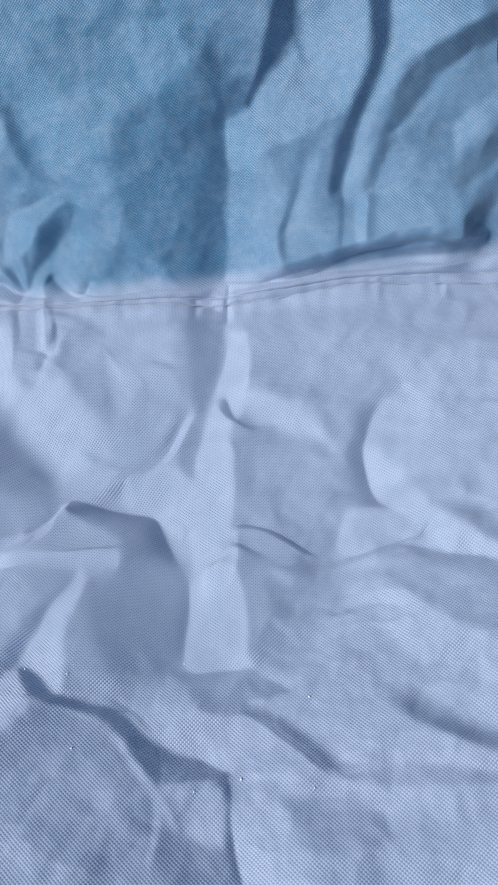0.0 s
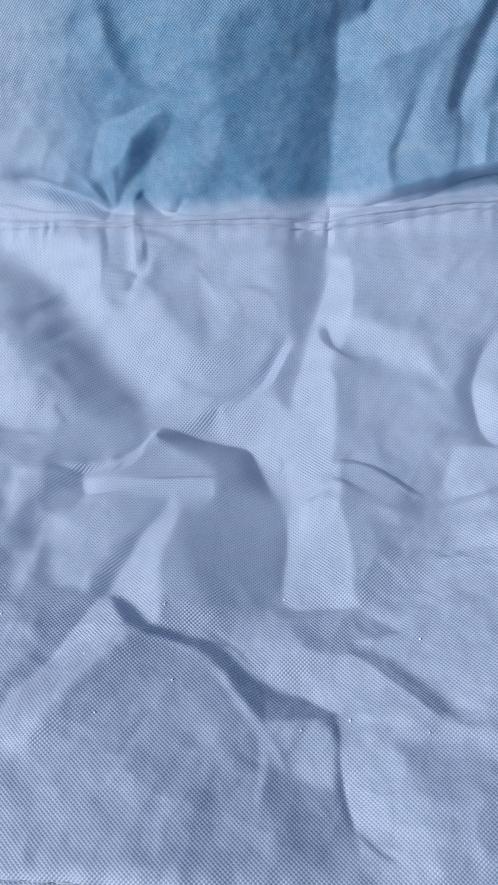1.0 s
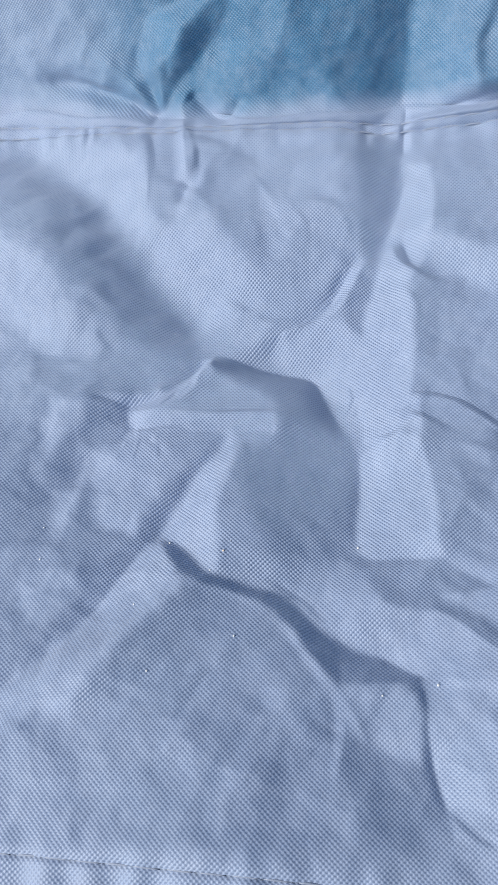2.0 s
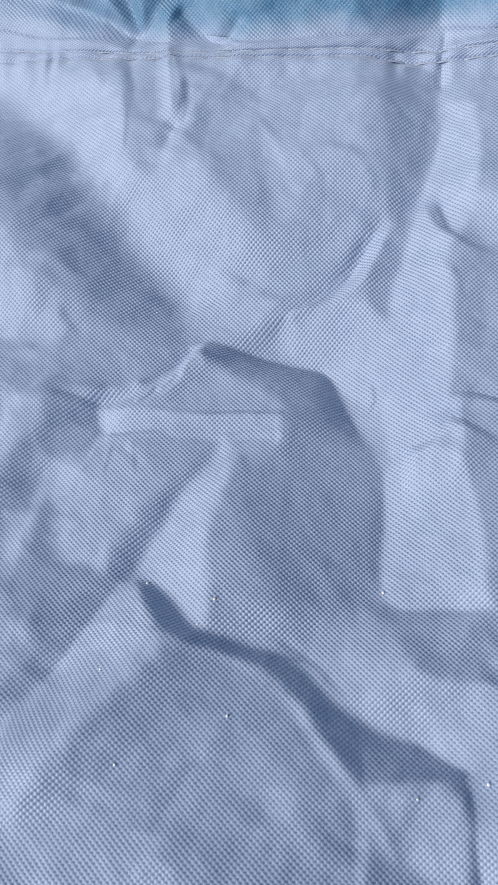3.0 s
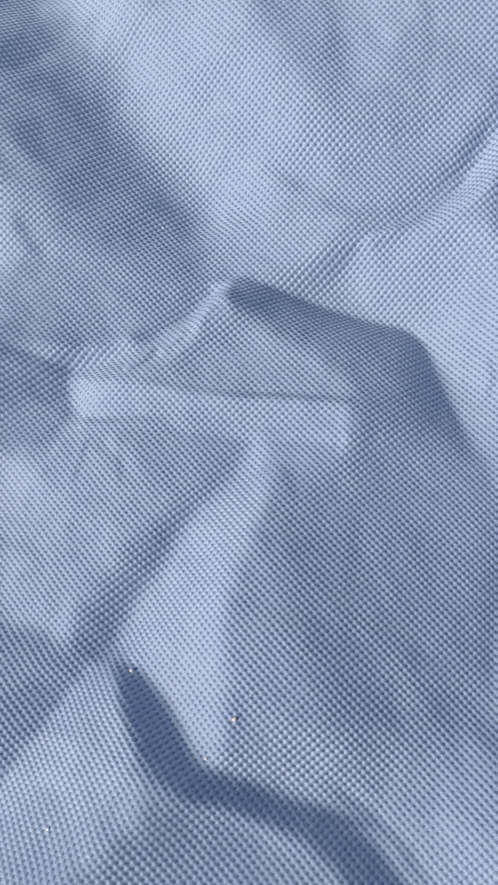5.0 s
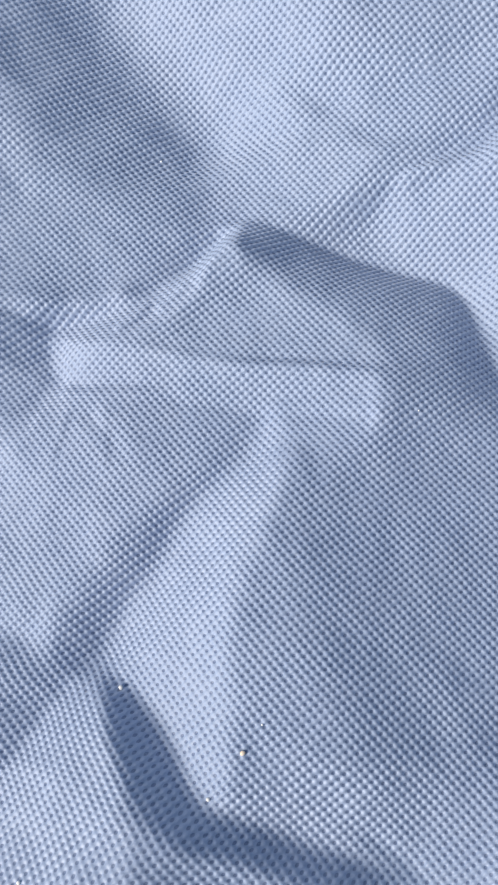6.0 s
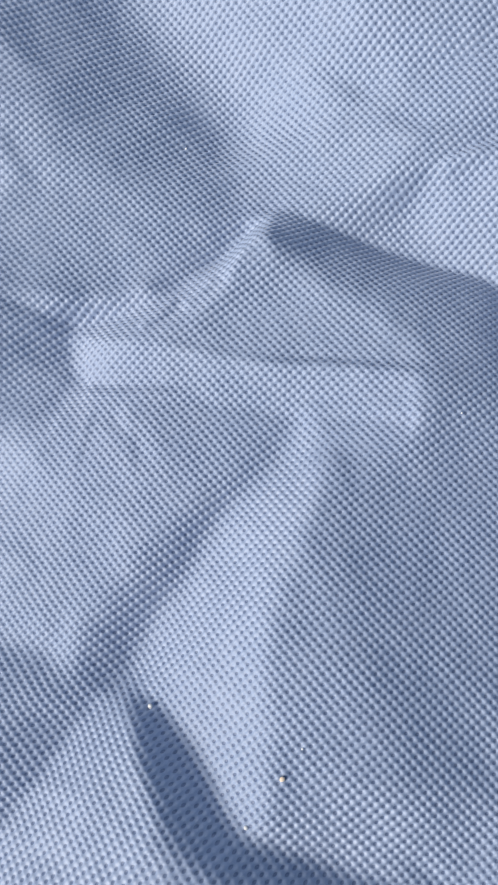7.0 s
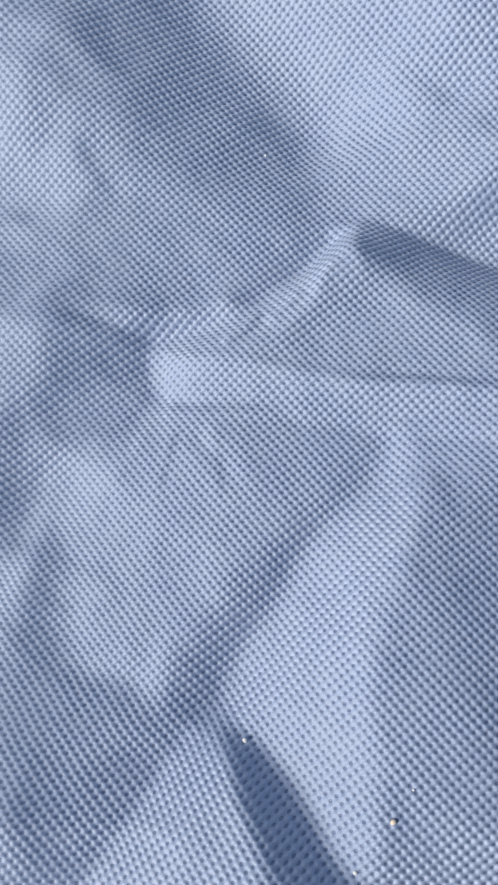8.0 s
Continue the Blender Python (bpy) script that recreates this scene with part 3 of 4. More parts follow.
facet(0.17, [(-46.1, -1.2), (-43.1, -1.2), (-41.5, -4.5), (-45.7, -4.8)], 1.1)
facet(0.17, [(-53.6, -5.1), (-42.0, -4.6), (-40.2, -9.5), (-42.2, -15.9), (-44.7, -19.4), (-50.2, -18.7)], 3.2)
facet(-0.39, [(-34.8, -6.0), (-32.1, -4.7), (-36.7, -13.2), (-39.7, -20.8), (-41.6, -22.6), (-42.9, -20.0), (-39.7, -12.8)], 2.5)
facet(-0.33, [(-27.4, -3.7), (-26.3, -4.1), (-25.4, -7.1), (-26.6, -6.5)], 0.7)
facet(0.36, [(-31.2, -5.1), (-30.0, -1.2), (-28.3, -3.7), (-28.6, -7.5), (-29.9, -16.8), (-28.8, -26.7), (-30.8, -28.6), (-32.4, -27.0), (-34.4, -24.2), (-37.7, -21.7), (-39.0, -19.5), (-36.1, -11.0), (-33.2, -6.6)], 1.6)
facet(0.58, [(-35.6, -13.9), (-31.4, -11.3), (-29.2, -26.5), (-30.8, -28.3), (-32.9, -25.4), (-37.4, -19.4)], 1.3)
facet(-0.35, [(-49.7, -19.9), (-44.6, -20.1), (-41.8, -23.3), (-43.9, -25.8), (-47.1, -27.5)], 1.8)
facet(0.38, [(-38.9, -22.9), (-37.2, -24.8), (-35.6, -28.4), (-33.6, -32.3), (-43.2, -36.5), (-46.7, -29.6), (-43.4, -25.0), (-41.1, -22.5)], 1.7)
facet(-0.24, [(-59.4, -56.0), (-44.9, -48.1), (-37.4, -36.6), (-20.7, -46.9), (-26.0, -63.5), (-56.2, -67.1)], 2.8)
facet(-0.29, [(-44.1, -23.1), (-41.5, -23.7), (-50.7, -36.9), (-57.7, -45.0), (-62.1, -49.0), (-64.6, -38.5), (-54.3, -36.2), (-47.6, -28.8)], 1.3)
facet(0.34, [(-40.8, -22.5), (-38.2, -21.8), (-34.6, -26.5), (-40.6, -36.1), (-47.1, -45.6), (-54.4, -53.0), (-58.4, -57.7), (-62.1, -49.8), (-57.4, -46.0), (-50.4, -37.9)], 1.3)
facet(-0.83, [(-38.7, -22.0), (-36.3, -22.7), (-32.5, -26.7), (-30.5, -28.6), (-26.0, -29.7), (-20.3, -31.1), (-18.2, -31.6), (-20.2, -32.0), (-24.3, -31.6), (-27.7, -30.6), (-30.9, -29.9), (-34.3, -28.0), (-36.6, -25.4)], 1.2)
facet(-0.39, [(-19.5, 107.9), (-5.6, 110.1), (8.0, 113.6), (1.4, 69.6), (-12.7, 74.3), (-19.7, 92.8)], 3.4)
facet(-0.51, [(-5.2, 105.5), (6.7, 105.8), (1.8, 67.2), (-11.6, 72.9)], 1.5)
facet(0.14, [(-36.3, 115.8), (-16.3, 111.9), (-20.6, 101.2), (-32.5, 97.7), (-36.7, 104.2)], 3.8)
facet(-0.9, [(20.1, 126.0), (24.1, 125.8), (22.7, 117.5), (16.0, 110.4), (11.5, 103.5), (10.1, 104.2), (14.9, 111.6)], 1.1)
facet(-0.45, [(7.6, 110.3), (13.5, 109.6), (10.2, 103.6), (6.6, 102.8)], 1.7)
facet(0.48, [(6.4, 101.6), (11.4, 102.9), (19.8, 112.2), (25.6, 110.7), (27.8, 103.1), (25.6, 98.8), (15.6, 96.0), (10.1, 91.5), (5.6, 91.8)], 1.5)
facet(0.52, [(24.7, 125.7), (38.1, 123.9), (35.8, 109.7), (30.6, 101.8), (27.8, 103.1), (24.5, 111.9)], 1.6)
facet(0.14, [(5.4, 90.6), (17.6, 91.1), (15.4, 70.0), (5.8, 66.4), (2.6, 68.3)], 2.3)
crease(-0.52, [(21.8, 90.7), (18.6, 82.8), (16.1, 77.2), (16.3, 70.0)], 1.2, 1.5)
crease(0.23, [(25.3, 95.3), (22.1, 87.2), (18.4, 74.8)], 2.0, 2.0)
facet(-0.83, [(38.7, 123.9), (43.4, 123.2), (40.9, 113.2), (36.7, 104.1), (33.3, 96.6), (29.5, 86.3), (26.9, 85.8), (28.8, 93.8), (34.3, 104.6), (38.4, 113.6)], 1.6)
facet(0.55, [(43.9, 123.1), (54.8, 121.4), (62.0, 116.7), (52.9, 113.5), (45.1, 109.4), (41.4, 104.6), (36.2, 96.3), (31.8, 85.0), (29.3, 84.2), (35.2, 98.7), (40.6, 108.9)], 1.9)
facet(-0.57, [(65.7, 116.8), (65.9, 111.6), (54.4, 108.0), (47.4, 101.3), (40.9, 93.2), (36.8, 85.6), (34.3, 86.0), (39.8, 98.1), (45.0, 107.3), (54.0, 113.4)], 1.5)
facet(0.21, [(54.5, 106.9), (60.1, 110.3), (49.8, 103.1), (44.9, 99.5)], 1.4)
facet(-0.15, [(44.9, 99.5), (60.1, 108.2), (65.9, 108.5), (65.9, 104.2), (57.9, 98.6), (54.0, 91.3), (53.6, 84.6), (44.0, 85.9)], 2.0)
facet(0.32, [(62.5, 100.8), (65.8, 98.7), (55.1, 90.1), (54.2, 94.6)], 1.1)
facet(-0.42, [(65.8, 96.5), (66.2, 89.5), (56.0, 83.0), (53.7, 86.9)], 1.7)
facet(0.23, [(66.2, 88.3), (66.2, 80.0), (55.7, 80.9)], 1.9)
facet(0.29, [(41.5, 83.9), (53.4, 82.4), (55.0, 75.8), (38.0, 74.5), (33.2, 73.6), (35.2, 82.6)], 1.7)
facet(0.46, [(33.4, 82.0), (36.7, 84.2), (35.3, 78.3), (33.4, 74.8)], 1.2)
facet(0.63, [(-47.0, 88.8), (-31.1, 93.1), (-36.7, 89.0), (-40.0, 85.4), (-44.2, 80.6), (-50.4, 80.3)], 1.4)
facet(-0.63, [(-38.7, 86.4), (-32.3, 90.2), (-29.6, 89.0), (-35.8, 81.5), (-41.3, 76.9), (-46.9, 70.0), (-42.2, 78.9)], 1.4)
crease(-0.52, [(-42.5, 116.8), (-38.7, 99.8), (-31.6, 93.1)], 2.5, 1.8)
facet(0.25, [(-35.2, 81.4), (-29.1, 82.2), (-31.2, 70.4), (-36.4, 72.6)], 1.4)
facet(-1.12, [(5.8, 65.3), (15.2, 68.2), (28.1, 70.6), (40.6, 73.4), (62.5, 72.1), (60.0, 67.3), (40.9, 69.1), (22.8, 67.6)], 1.1)
crease(-0.6, [(-73.8, 82.0), (-63.4, 79.7), (-54.5, 75.7), (-47.0, 69.7)], 1.3, 1.9)
crease(-0.48, [(-55.5, 82.4), (-49.9, 77.1), (-46.3, 70.1)], 0.9, 1.1)
crease(-0.6, [(-43.6, 81.0), (-44.2, 75.3), (-46.1, 70.0)], 0.7, 0.9)
crease(0.35, [(-71.9, 77.4), (-61.0, 75.7), (-49.2, 70.3)], 1.0, 1.0)
crease(-0.48, [(-39.5, 74.1), (-36.8, 70.5), (-32.4, 67.8)], 0.8, 1.4)
crease(0.35, [(-36.2, 75.5), (-34.6, 72.1), (-32.3, 69.6)], 1.3, 1.0)
crease(-0.36, [(-39.9, 60.2), (-33.8, 58.1), (-24.2, 52.3)], 0.9, 2.1)
crease(0.4, [(-41.1, 66.1), (-39.7, 54.3), (-40.8, 49.6)], 0.7, 1.7)
crease(-0.36, [(-48.2, 61.1), (-46.6, 56.2), (-46.5, 52.4)], 0.7, 1.6)
crease(-0.24, [(-46.9, -1.8), (-47.8, -3.7), (-48.8, -5.7)], 0.3, 0.3)
crease(-0.24, [(-44.9, -1.9), (-45.4, -4.1), (-45.8, -6.4)], 0.3, 0.3)
crease(-0.2, [(-42.3, -1.6), (-41.7, -3.9), (-41.6, -6.6)], 0.3, 0.3)
crease(0.17, [(-47.8, -2.5), (-48.5, -5.2)], 0.4, 0.4)
crease(0.17, [(-45.7, -2.4), (-45.8, -5.0)], 0.4, 0.4)
crease(-0.28, [(-33.6, 18.1), (-31.7, 17.9), (-29.7, 17.1)], 0.4, 0.5)
crease(-0.22, [(-34.9, 21.2), (-31.0, 21.8), (-26.4, 23.6), (-22.5, 26.0), (-18.7, 28.1)], 0.6, 1.4)
crease(-0.33, [(-24.3, 18.7), (-22.2, 20.6), (-18.2, 22.0), (-15.3, 24.8)], 0.5, 1.2)
crease(-0.19, [(-29.2, 39.8), (-25.4, 34.6), (-21.0, 31.1)], 0.6, 0.6)
crease(-0.19, [(-18.8, 41.8), (-15.9, 38.4), (-16.6, 33.5)], 0.6, 0.6)
crease(0.14, [(-25.8, 49.5), (-21.8, 40.6), (-18.8, 34.6)], 0.8, 0.8)
crease(-0.24, [(-47.3, 55.2), (-46.9, 49.7), (-47.1, 44.8)], 0.5, 0.5)
crease(-0.26, [(-22.2, -6.9), (-22.0, -3.2), (-21.4, -0.4)], 0.3, 0.7)
crease(-0.3, [(-9.5, 9.3), (-8.8, 7.0), (-9.6, 4.9)], 0.4, 0.4)
crease(-0.38, [(-20.4, -22.1), (-20.8, -13.8), (-20.8, -4.8)], 0.6, 1.0)
crease(-0.3, [(-30.6, 26.2), (-21.9, 21.8), (-13.4, 25.5)], 1.0, 1.0)
crease(-0.38, [(4.1, -24.8), (5.0, -27.5), (8.1, -30.5)], 0.5, 1.2)
crease(-0.22, [(13.6, 41.0), (27.6, 32.8), (39.7, 33.8)], 1.2, 1.2)
crease(-0.24, [(3.1, -60.5), (6.0, -63.4), (9.2, -64.6)], 0.5, 0.5)
facet(0.35, [(3.9, -60.1), (11.4, -59.8), (15.2, -60.4), (19.4, -61.0), (17.3, -67.1), (8.9, -64.6)], 0.7)
crease(-1.05, [(4.4, 64.4), (15.1, 67.1), (28.1, 69.6), (40.8, 71.5), (53.0, 71.7), (62.7, 69.4)], 0.6, 1.5)
crease(-0.3, [(12.7, -15.7), (17.0, -13.3), (21.1, -14.8), (25.5, -12.8)], 0.5, 0.9)
crease(-0.3, [(33.3, -0.0), (37.8, 0.4), (40.2, 2.7)], 0.5, 0.9)
crease(-0.27, [(4.0, 17.9), (6.7, 15.6), (5.9, 9.2)], 0.6, 0.9)
crease(-0.38, [(19.9, -1.1), (20.9, -3.2), (22.0, -3.3)], 0.4, 0.9)
crease(-0.33, [(15.6, -0.1), (17.7, -1.2), (19.2, -3.1)], 0.4, 0.8)
crease(-0.3, [(-21.1, -29.1), (-17.0, -31.7), (-12.7, -35.5)], 0.6, 0.8)
crease(-0.27, [(-45.0, 50.5), (-36.6, 46.3), (-28.6, 38.4)], 0.7, 1.1)
crease(-0.3, [(-34.6, 53.9), (-28.2, 52.4), (-22.5, 45.1)], 0.7, 1.1)
crease(-0.24, [(-17.4, 44.4), (-11.1, 42.7), (-7.7, 37.8)], 0.7, 1.0)
crease(-0.3, [(0.4, 116.8), (1.5, 108.9), (-1.1, 101.2)], 1.0, 1.2)
crease(-0.38, [(29.5, 86.3), (29.9, 78.7), (28.2, 72.9)], 0.7, 1.0)
crease(0.23, [(39.7, 94.7), (44.7, 97.3), (52.2, 103.9)], 1.0, 1.0)

# the cloth settled
def settle(tone, ground, along, stiff=0.05, reach=58.0):
    """The height, mm, of the cloth whose slope against `along` comes nearest to what the facets ask for, over the given ground."""
    gv, gu = np.gradient(ground, CELL)
    want = -tone - (gu * along[0] + gv * along[1])
    ku, kv = np.meshgrid(2 * np.pi * np.fft.fftfreq(WIDE, CELL), 2 * np.pi * np.fft.fftfreq(TALL, CELL))
    kl, kp = ku * along[0] + kv * along[1], kv * along[0] - ku * along[1]
    low = (2 * np.pi / reach) ** 2 * 0.25
    return np.real(np.fft.ifft2(-1j * kl * np.fft.fft2(want) / (kl ** 2 + stiff * kp ** 2 + low)))


STEEP = 1.1
CALM = 1 - 0.75 * np.exp(-(((GRID_U + 24) / 26) ** 2 + ((GRID_V - 3) / 34) ** 2) ** 2)
BENT_U, BENT_V = GRID_U + 3 * lump(GRID_U, GRID_V, 9.0, 0), GRID_V + 3 * lump(GRID_U, GRID_V, 8.0, 1)
TIP += CALM * (0.08 * shards(BENT_U + 0.5 * BENT_V, 0.7 * BENT_V, 9.0, 1) + 0.09 * shards(BENT_U, BENT_V - 0.4 * BENT_U, 4.2, 2) + 0.06 * shards(BENT_U, BENT_V, 2.0, 3))
GRID_S = GRID_V - seam_v(GRID_U)
HIGH = 1 / (1 + np.exp(-(GRID_S - 5) / 1.5))
GROUND = swell(GRID_U, GRID_V, HILLS) / (1 + np.exp((GRID_S - 6) / 3))
FIELD = (1 - HIGH) * settle(STEEP * TIP, GROUND, (-0.89, -0.454)) + HIGH * settle(STEEP * TIP, 0 * GROUND, (-0.824, 0.566))


def crumple(u, v):
    """The settled cloth's height, read off smoothly between the grid's points."""
    x, y = (u - U0) / CELL, (v - V0) / CELL
    i, j = np.clip(np.floor(x).astype(int), 1, WIDE - 3), np.clip(np.floor(y).astype(int), 1, TALL - 3)
    fx, fy = x - i, y - j
    out = np.zeros(np.shape(u))
    wx, wy = ([(1 - f) ** 3 / 6, (3 * f ** 3 - 6 * f ** 2 + 4) / 6, (-3 * f ** 3 + 3 * f ** 2 + 3 * f + 1) / 6, f ** 3 / 6] for f in (fx, fy))
    for a in range(4):
        for b in range(4):
            out += wy[a] * wx[b] * FIELD[j + a - 1, i + b - 1]
    return out


def hem_v(u):
    return -67.9 - 0.042 * (u + 45)


def height(u, v):
    """How far the cloth stands off the smooth sheet, mm."""
    s = v - seam_v(u)
    n = relief(u, v, FOLDS) + crumple(u, v) + swell(u, v, HILLS) / (1 + np.exp((s - 6) / 3))
    m = (u > -52) & (u < -16) & (v > -6) & (v < 9)
    n[m] += 0.24 * within(u[m], v[m], np.array(FLAP + FLAP[:1]), 1.3)
    ridged = 1 - np.abs(lump(u + 0.4 * v, v - 0.3 * u, 19.0, 0)) * 2
    calm = 1 - 0.8 * np.exp(-(((u + 22) / 30) ** 2 + ((v - 5) / 42) ** 2) ** 2)
    n += calm * 0.10 * ridged + (0.09 * calm + 0.06 / (1 + np.exp(6 - s))) * (1 - 2 * np.abs(lump(u - 0.5 * v, v + 0.5 * u, 7.0, 1))) + 0.09 * lump(u, v, 3.2, 2) + 0.025 * lump(u, v, 1.2, 3)
    # puckers along both stitch lines
    gather = 0.6 + 0.4 * lump(u, 0 * v, 16.0, 4)
    n += 0.22 * gather * np.sin(2 * math.pi * (u + 2.2 * lump(u, 0 * v, 7.0, 1) + 0.5 * lump(u, v, 5.0, 0)) / 4.3) * np.exp(-((s + 1.5) / 4.5) ** 2)
    for off in (-1.35, 1.35):
        n -= 0.45 * np.exp(-((s - off) / 0.45) ** 2)
    h = v - hem_v(u)
    n += 0.3 * np.sin(2 * math.pi * u / 6.1 + 2 * lump(u, 0 * v, 9.0, 3)) * np.exp(-((h + 3) / 4.0) ** 2) - 0.3 * np.exp(-(h / 0.4) ** 2) - 0.25 * np.exp(-((h + 4.6) / 0.45) ** 2)
    return n


def fine_zone(u, v):
    """How coarse the threads stand out: fully in the middle, a third as much around it, not at all by the edges."""
    wide = np.clip((u + 91) / 4, 0, 1) * np.clip((30 - u) / 4, 0, 1) * np.clip((v + 62) / 4, 0, 1) * np.clip((58 - v) / 4, 0, 1)
    core = np.clip((u + 60) / 16, 0, 1) * np.clip((12 - u) / 16, 0, 1) * np.clip((v + 44) / 16, 0, 1) * np.clip((44 - v) / 16, 0, 1)
    return wide * (0.36 + 0.64 * core)


def threads(u, v):
    """The weave itself, where the cloth is modelled finely enough."""
    a, b = math.pi * (u + 0.05 * lump(u, v, 2.5, 1)) / PITCH_U, math.pi * (v + 0.05 * lump(u, v, 2.1, 2)) / PITCH_V
    w = 0.43 * np.cos(a + b) + 0.57 * np.cos(a - b)
    return 0.17 * fine_zone(u, v) * (0.5 - ((1 - w) / 2) ** 1.4) * (1 + 0.25 * lump(u, v, 0.8, 4))


def place(u, v, lift=0.0):
    u, v = np.atleast_1d(np.asarray(u, float)), np.atleast_1d(np.asarray(v, float))
    return np.stack(sheet(u, v, height(u, v) + lift), -1) / 1000.0


def panel(name, u, v, lift, parent, label):
    """A grid of the cloth; u, v: where its points lie on the sheet."""
    n = height(u, v) + threads(u, v) + lift
    rows, cols = u.shape
    co = np.stack(sheet(u, v, n), -1).reshape(-1, 3) / 1000.0
    a = (np.arange(rows - 1)[:, None] * cols + np.arange(cols - 1)[None, :]).ravel()
    quads = np.stack([a, a + 1, a + cols + 1, a + cols], 1).astype(np.int32)
    me = bpy.data.meshes.new(name)
    me.vertices.add(len(co))
    me.vertices.foreach_set("co", co.ravel())
    me.loops.add(quads.size)
    me.loops.foreach_set("vertex_index", quads.ravel())
    me.polygons.add(len(quads))
    me.polygons.foreach_set("loop_start", np.arange(0, quads.size, 4, dtype=np.int32))
    for key, first, second in (("sheet", u, v), ("rise", v - seam_v(u), fine_zone(u, v))):
        layer = me.uv_layers.new(name=key)
        layer.data.foreach_set("uv", np.stack([first.ravel(), second.ravel()], 1)[quads.ravel()].astype(np.float32).ravel())
    me.polygons.foreach_set("use_smooth", np.ones(len(quads), bool))
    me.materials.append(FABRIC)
    me.update()
    me.validate()
    ob = new(name, me)
    ob.parent = parent
    tagged(ob, label)
    return ob


def steps(*runs):
    """Positions along one way of the sheet: (from, to, step) runs put end to end."""
    out = [np.arange(a, b - 1e-6, d) for a, b, d in runs]
    return np.concatenate(out + [[runs[-1][1]]])


def part(name, bm, material, parent, label=""):
    me = bpy.data.meshes.new(name)
    bm.to_mesh(me)
    bm.free()
    me.materials.append(material)
    me.polygons.foreach_set("use_smooth", np.ones(len(me.polygons), bool))
    ob = new(name, me)
    ob.parent = parent
    tagged(ob, label)
    return ob


# ---------------------------------------------------------------- floor
def brown_floor():
    bm = bmesh.new()
    bmesh.ops.create_cube(bm, size=1.0)
    bmesh.ops.scale(bm, vec=(8.0, 8.0, 0.03), verts=bm.verts)
    bmesh.ops.bevel(bm, geom=bm.edges[:], offset=0.004, segments=3, affect="EDGES")
    ob = part("floor", bm, EARTH, None)
    ob.location.z = -0.022 - 0.015
    return tagged(ob, "dull dark brown wooden board floor under the bag", "floor", kind="structure")


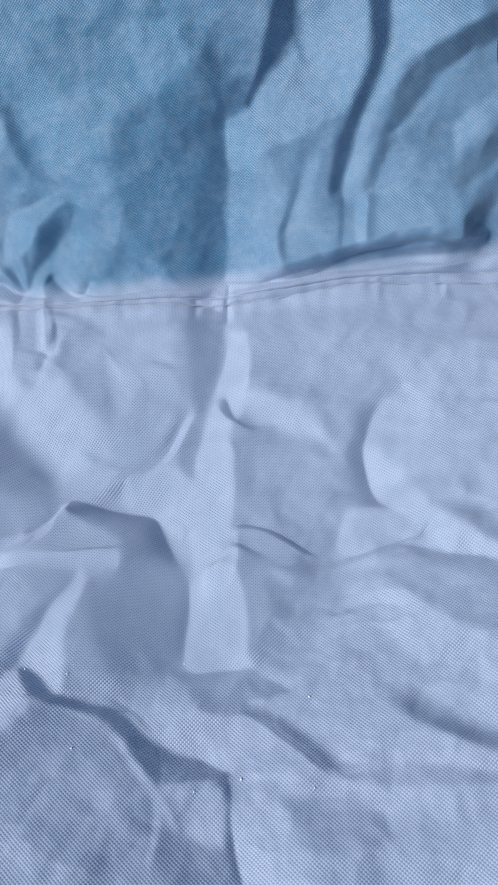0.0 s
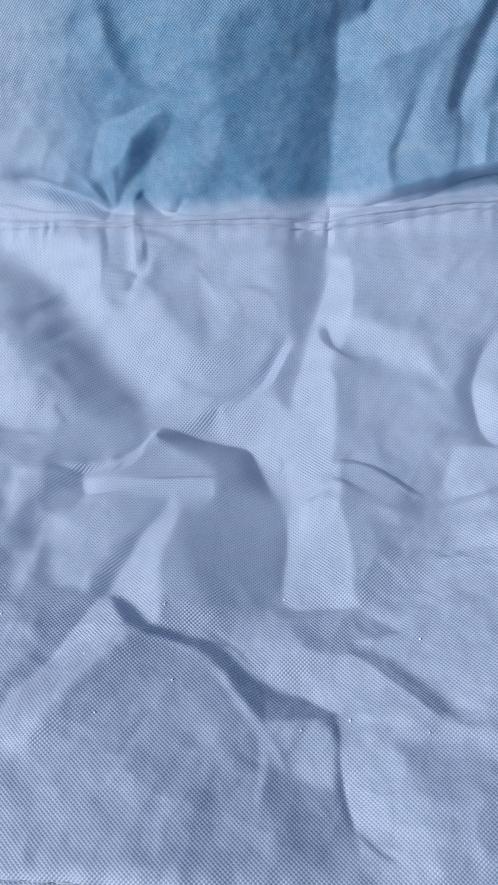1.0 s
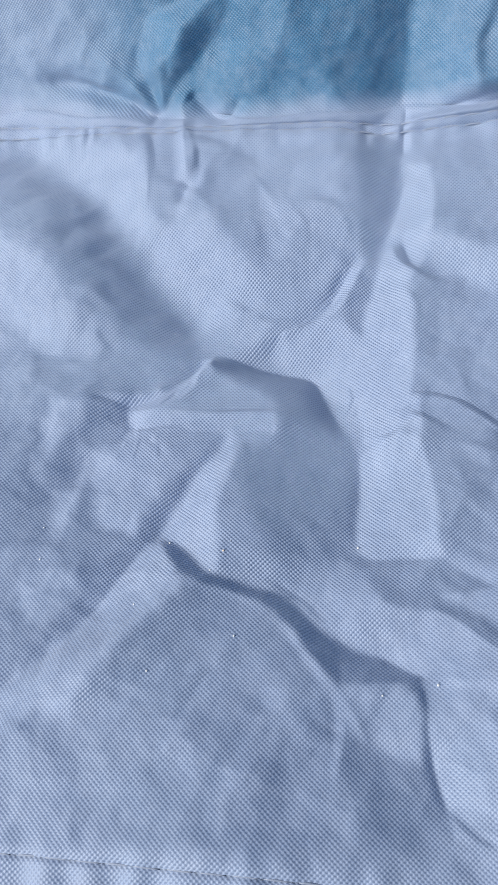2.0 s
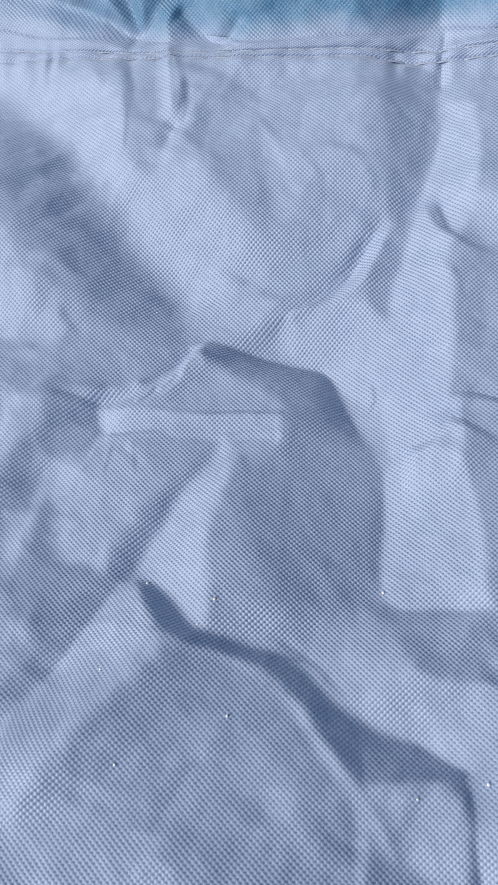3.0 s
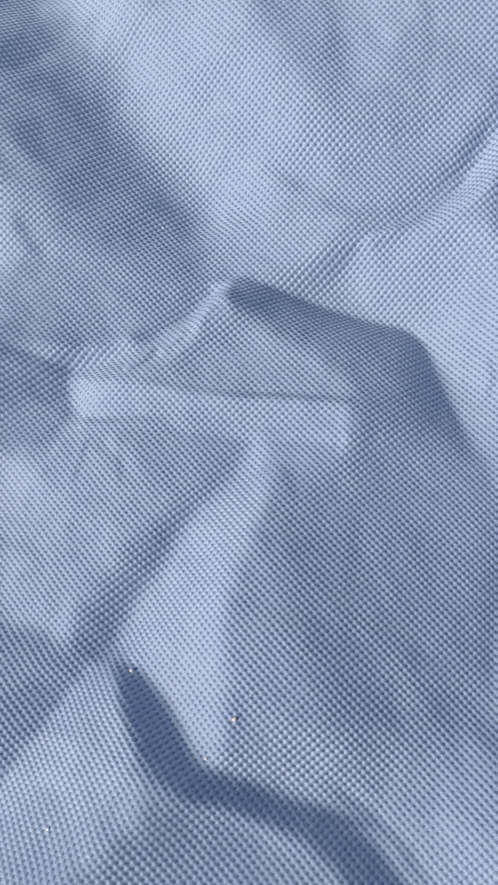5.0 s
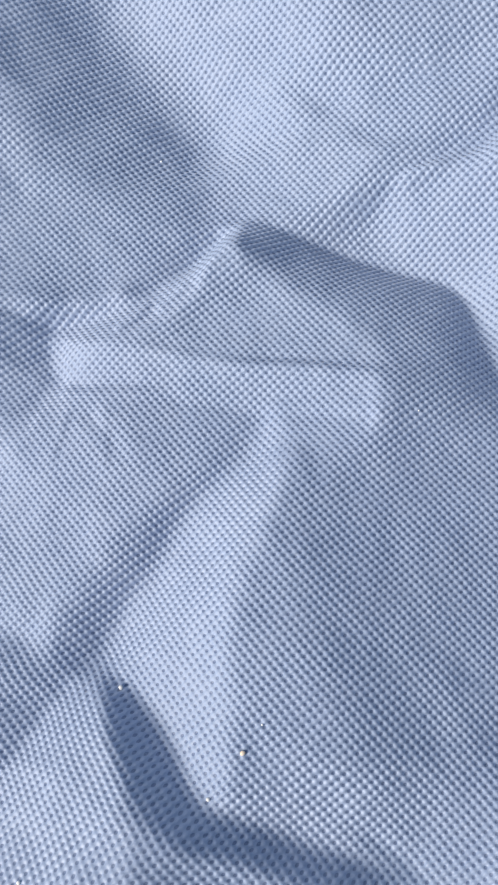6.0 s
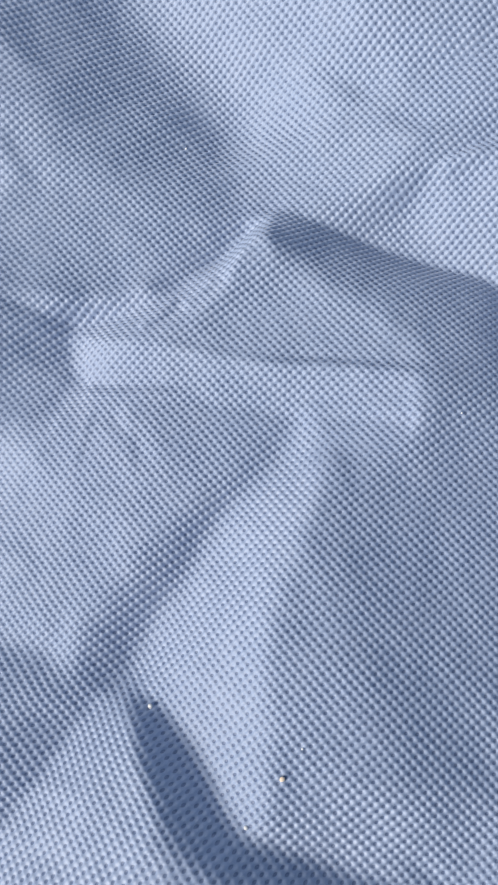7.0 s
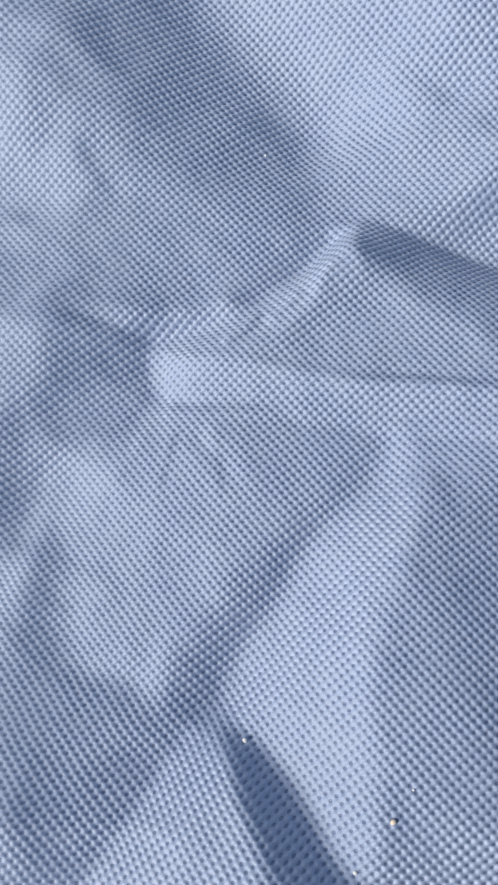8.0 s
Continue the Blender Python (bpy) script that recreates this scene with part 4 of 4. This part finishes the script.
# ---------------------------------------------------------------- the bag
def bag():
    whole = tagged(new("fabric_bag"), "crumpled grey-blue woven nylon bag lying on a brown floor", "bag")
    whole.location = (0, 0, 0)
    us = steps((-104, -91, 0.5), (-91, -76, 0.2), (-76, -50, 0.15), (-50, 4, 0.094), (4, 30, 0.14), (30, 70, 0.36))
    vs = steps((-66, -62, 0.4), (-62, -30, 0.14), (-30, 40, 0.094), (40, 52, 0.14))
    f = np.linspace(0, 1, 96)[1:]
    u, v = np.meshgrid(us, np.concatenate([vs, 52 + f]))
    top = seam_v(us) + 5.2 + 0.5 * np.sin(us / 3.1)
    low = hem_v(us)
    k = len(vs)
    v[k:] = 52 + f[:, None] * (top - 52)[None, :]
    m = v < -40
    v = np.where(m, -40 + (v + 40) * ((-40 - low) / 26)[None, :], v)
    lip = np.where(v > top[None, :] - 0.9, -0.5 * ((v - top[None, :] + 0.9) / 0.9) ** 2, 0.0) + 0.55 * np.clip((v - 56) / 3, 0, 1)
    panel("lower_panel", u, v, lip, whole, "grey-blue woven nylon, crumpled in sharp folds")

    us = steps((-104, 66, 0.4))
    f = steps((0, 80, 0.4)) / 80
    u, v = np.meshgrid(us, f)
    edge = 65.6 - 2.0 * np.exp(-((seam_v(us[-1]) + 2 + f * 80 - 108.5) / 8.0) ** 2)
    u = -104 + (u + 104) * ((edge + 104) / 170)[:, None]
    v = seam_v(u) + 2 + v * 80
    panel("upper_panel", u, v, -0.15, whole, "bluer woven nylon, gathered into upright folds")

    us = steps((-104, 70, 0.4))
    f = steps((0, 16, 0.3))
    u, v = np.meshgrid(us, f)
    panel("hem_band", u, hem_v(u) - v, -0.35, whole, "pale grey-blue ribbed hem")

    # plain cloth closing the bag behind and below what shows
    bm = bmesh.new()
    rim = [place(x, seam_v(x) + 82)[0] for x in np.linspace(-104, 65, 40)]
    for a, b in zip(rim[:-1], rim[1:]):
        q = [bm.verts.new(p) for p in (a, b, (b[0], b[1] + 0.05, -0.0215), (a[0], a[1] + 0.05, -0.0215))]
        bm.faces.new(q)
    bmesh.ops.remove_doubles(bm, verts=bm.verts, dist=1e-5)
    part("back_panel", bm, FABRIC, whole, "plain back of the bag")
    bm = bmesh.new()
    around = [place(x, hem_v(x) - 16, -0.35)[0] for x in np.linspace(-104, 70, 40)]
    around += [place(70, y)[0] for y in np.linspace(-84, 60, 40)]
    for a, b in zip(around[:-1], around[1:]):
        q = [bm.verts.new(p) for p in (a, b, (b[0], b[1], -0.0215), (a[0], a[1], -0.0215))]
        bm.faces.new(q)
    bmesh.ops.remove_doubles(bm, verts=bm.verts, dist=1e-5)
    part("side_panel", bm, FABRIC, whole, "plain side of the bag")

    # stitches: one short twisted thread each
    made = None
    lines = [(lambda x, o=o: seam_v(x) + o, -100, 64, 0.68) for o in (-1.35, 1.35)] + [(lambda x, o=o: hem_v(x) + o, -62, 14, -0.05) for o in (0.0, -4.6)]
    for way, x0, x1, up in lines:
        for x in np.arange(x0, x1, 3.9):
            x = x + random.uniform(-0.25, 0.25)
            a, b = place(x, way(x), up)[0], place(x + 3.0, way(x + 3.0) + random.uniform(-0.12, 0.12), up)[0]
            if made is None:
                bm = bmesh.new()
                rings = []
                for i in range(7):
                    t = i / 6
                    r = 0.00016 * (0.55 + 0.45 * math.sin(math.pi * t)) * (1 + 0.15 * math.sin(9 * t))
                    z = 0.00020 * math.sin(math.pi * t) - 0.00022
                    rings.append([bm.verts.new(((t - 0.5) * 0.0031, r * math.cos(q), z + r * math.sin(q))) for q in (j * math.pi / 3 for j in range(6))])
                for p, q in zip(rings[:-1], rings[1:]):
                    for j in range(6):
                        bm.faces.new((p[j], q[j], q[(j + 1) % 6], p[(j + 1) % 6]))
                bm.faces.new(rings[0])
                bm.faces.new(rings[-1][::-1])
                bmesh.ops.recalc_face_normals(bm, faces=bm.faces)
                made = part("stitch", bm, THREAD, whole)
                ob = made
            else:
                ob = new("stitch", made.data)
                ob.parent = whole
            d = Vector(b - a)
            ob.matrix_basis = Matrix.Translation(Vector((a + b) / 2)) @ d.to_track_quat("X", "Z").to_matrix().to_4x4()
    return whole


# ---------------------------------------------------------------- grains of sand on the cloth
def grain(u, v, r, material, label):
    bm = bmesh.new()
    bmesh.ops.create_icosphere(bm, subdivisions=2, radius=r / 1000)
    for p in bm.verts:
        p.co *= 1 + 0.25 * noise.noise(p.co * 4000 + Vector((u, v, 0)))
        p.co.z *= 0.75
    ob = part("sand_grain", bm, material, None)
    ob.location = place(u, v, 0.55 * r)[0]
    return tagged(ob, label, "sand grain", group="sand grains on the cloth")


brown_floor()
bag()
SPOTS = [(-37.6, -22.0, 0.17), (-30.0, -27.8, 0.14), (-8.1, -21.9, 0.2), (14.8, -30.4, 0.2), (2.8, -44.0, 0.2), (-57.6, -25.6, 0.17), (-59.0, -19.1, 0.14),
         (-40.7, -33.7, 0.14), (-36.7, -44.2, 0.16), (-25.4, -38.4, 0.16), (-4.8, -45.9, 0.15), (14.9, -46.2, 0.14), (-41.2, 20.5, 0.09), (-27.1, -23.0, 0.08), (-18.6, -0.1, 0.08)]
for x, y, r in SPOTS:
    grain(x, y, r, QUARTZ, "tiny pale glassy sand grain lying on the cloth")
grain(-28.1, -24.8, 0.17, AMBER, "tiny amber sand grain lying on the cloth")
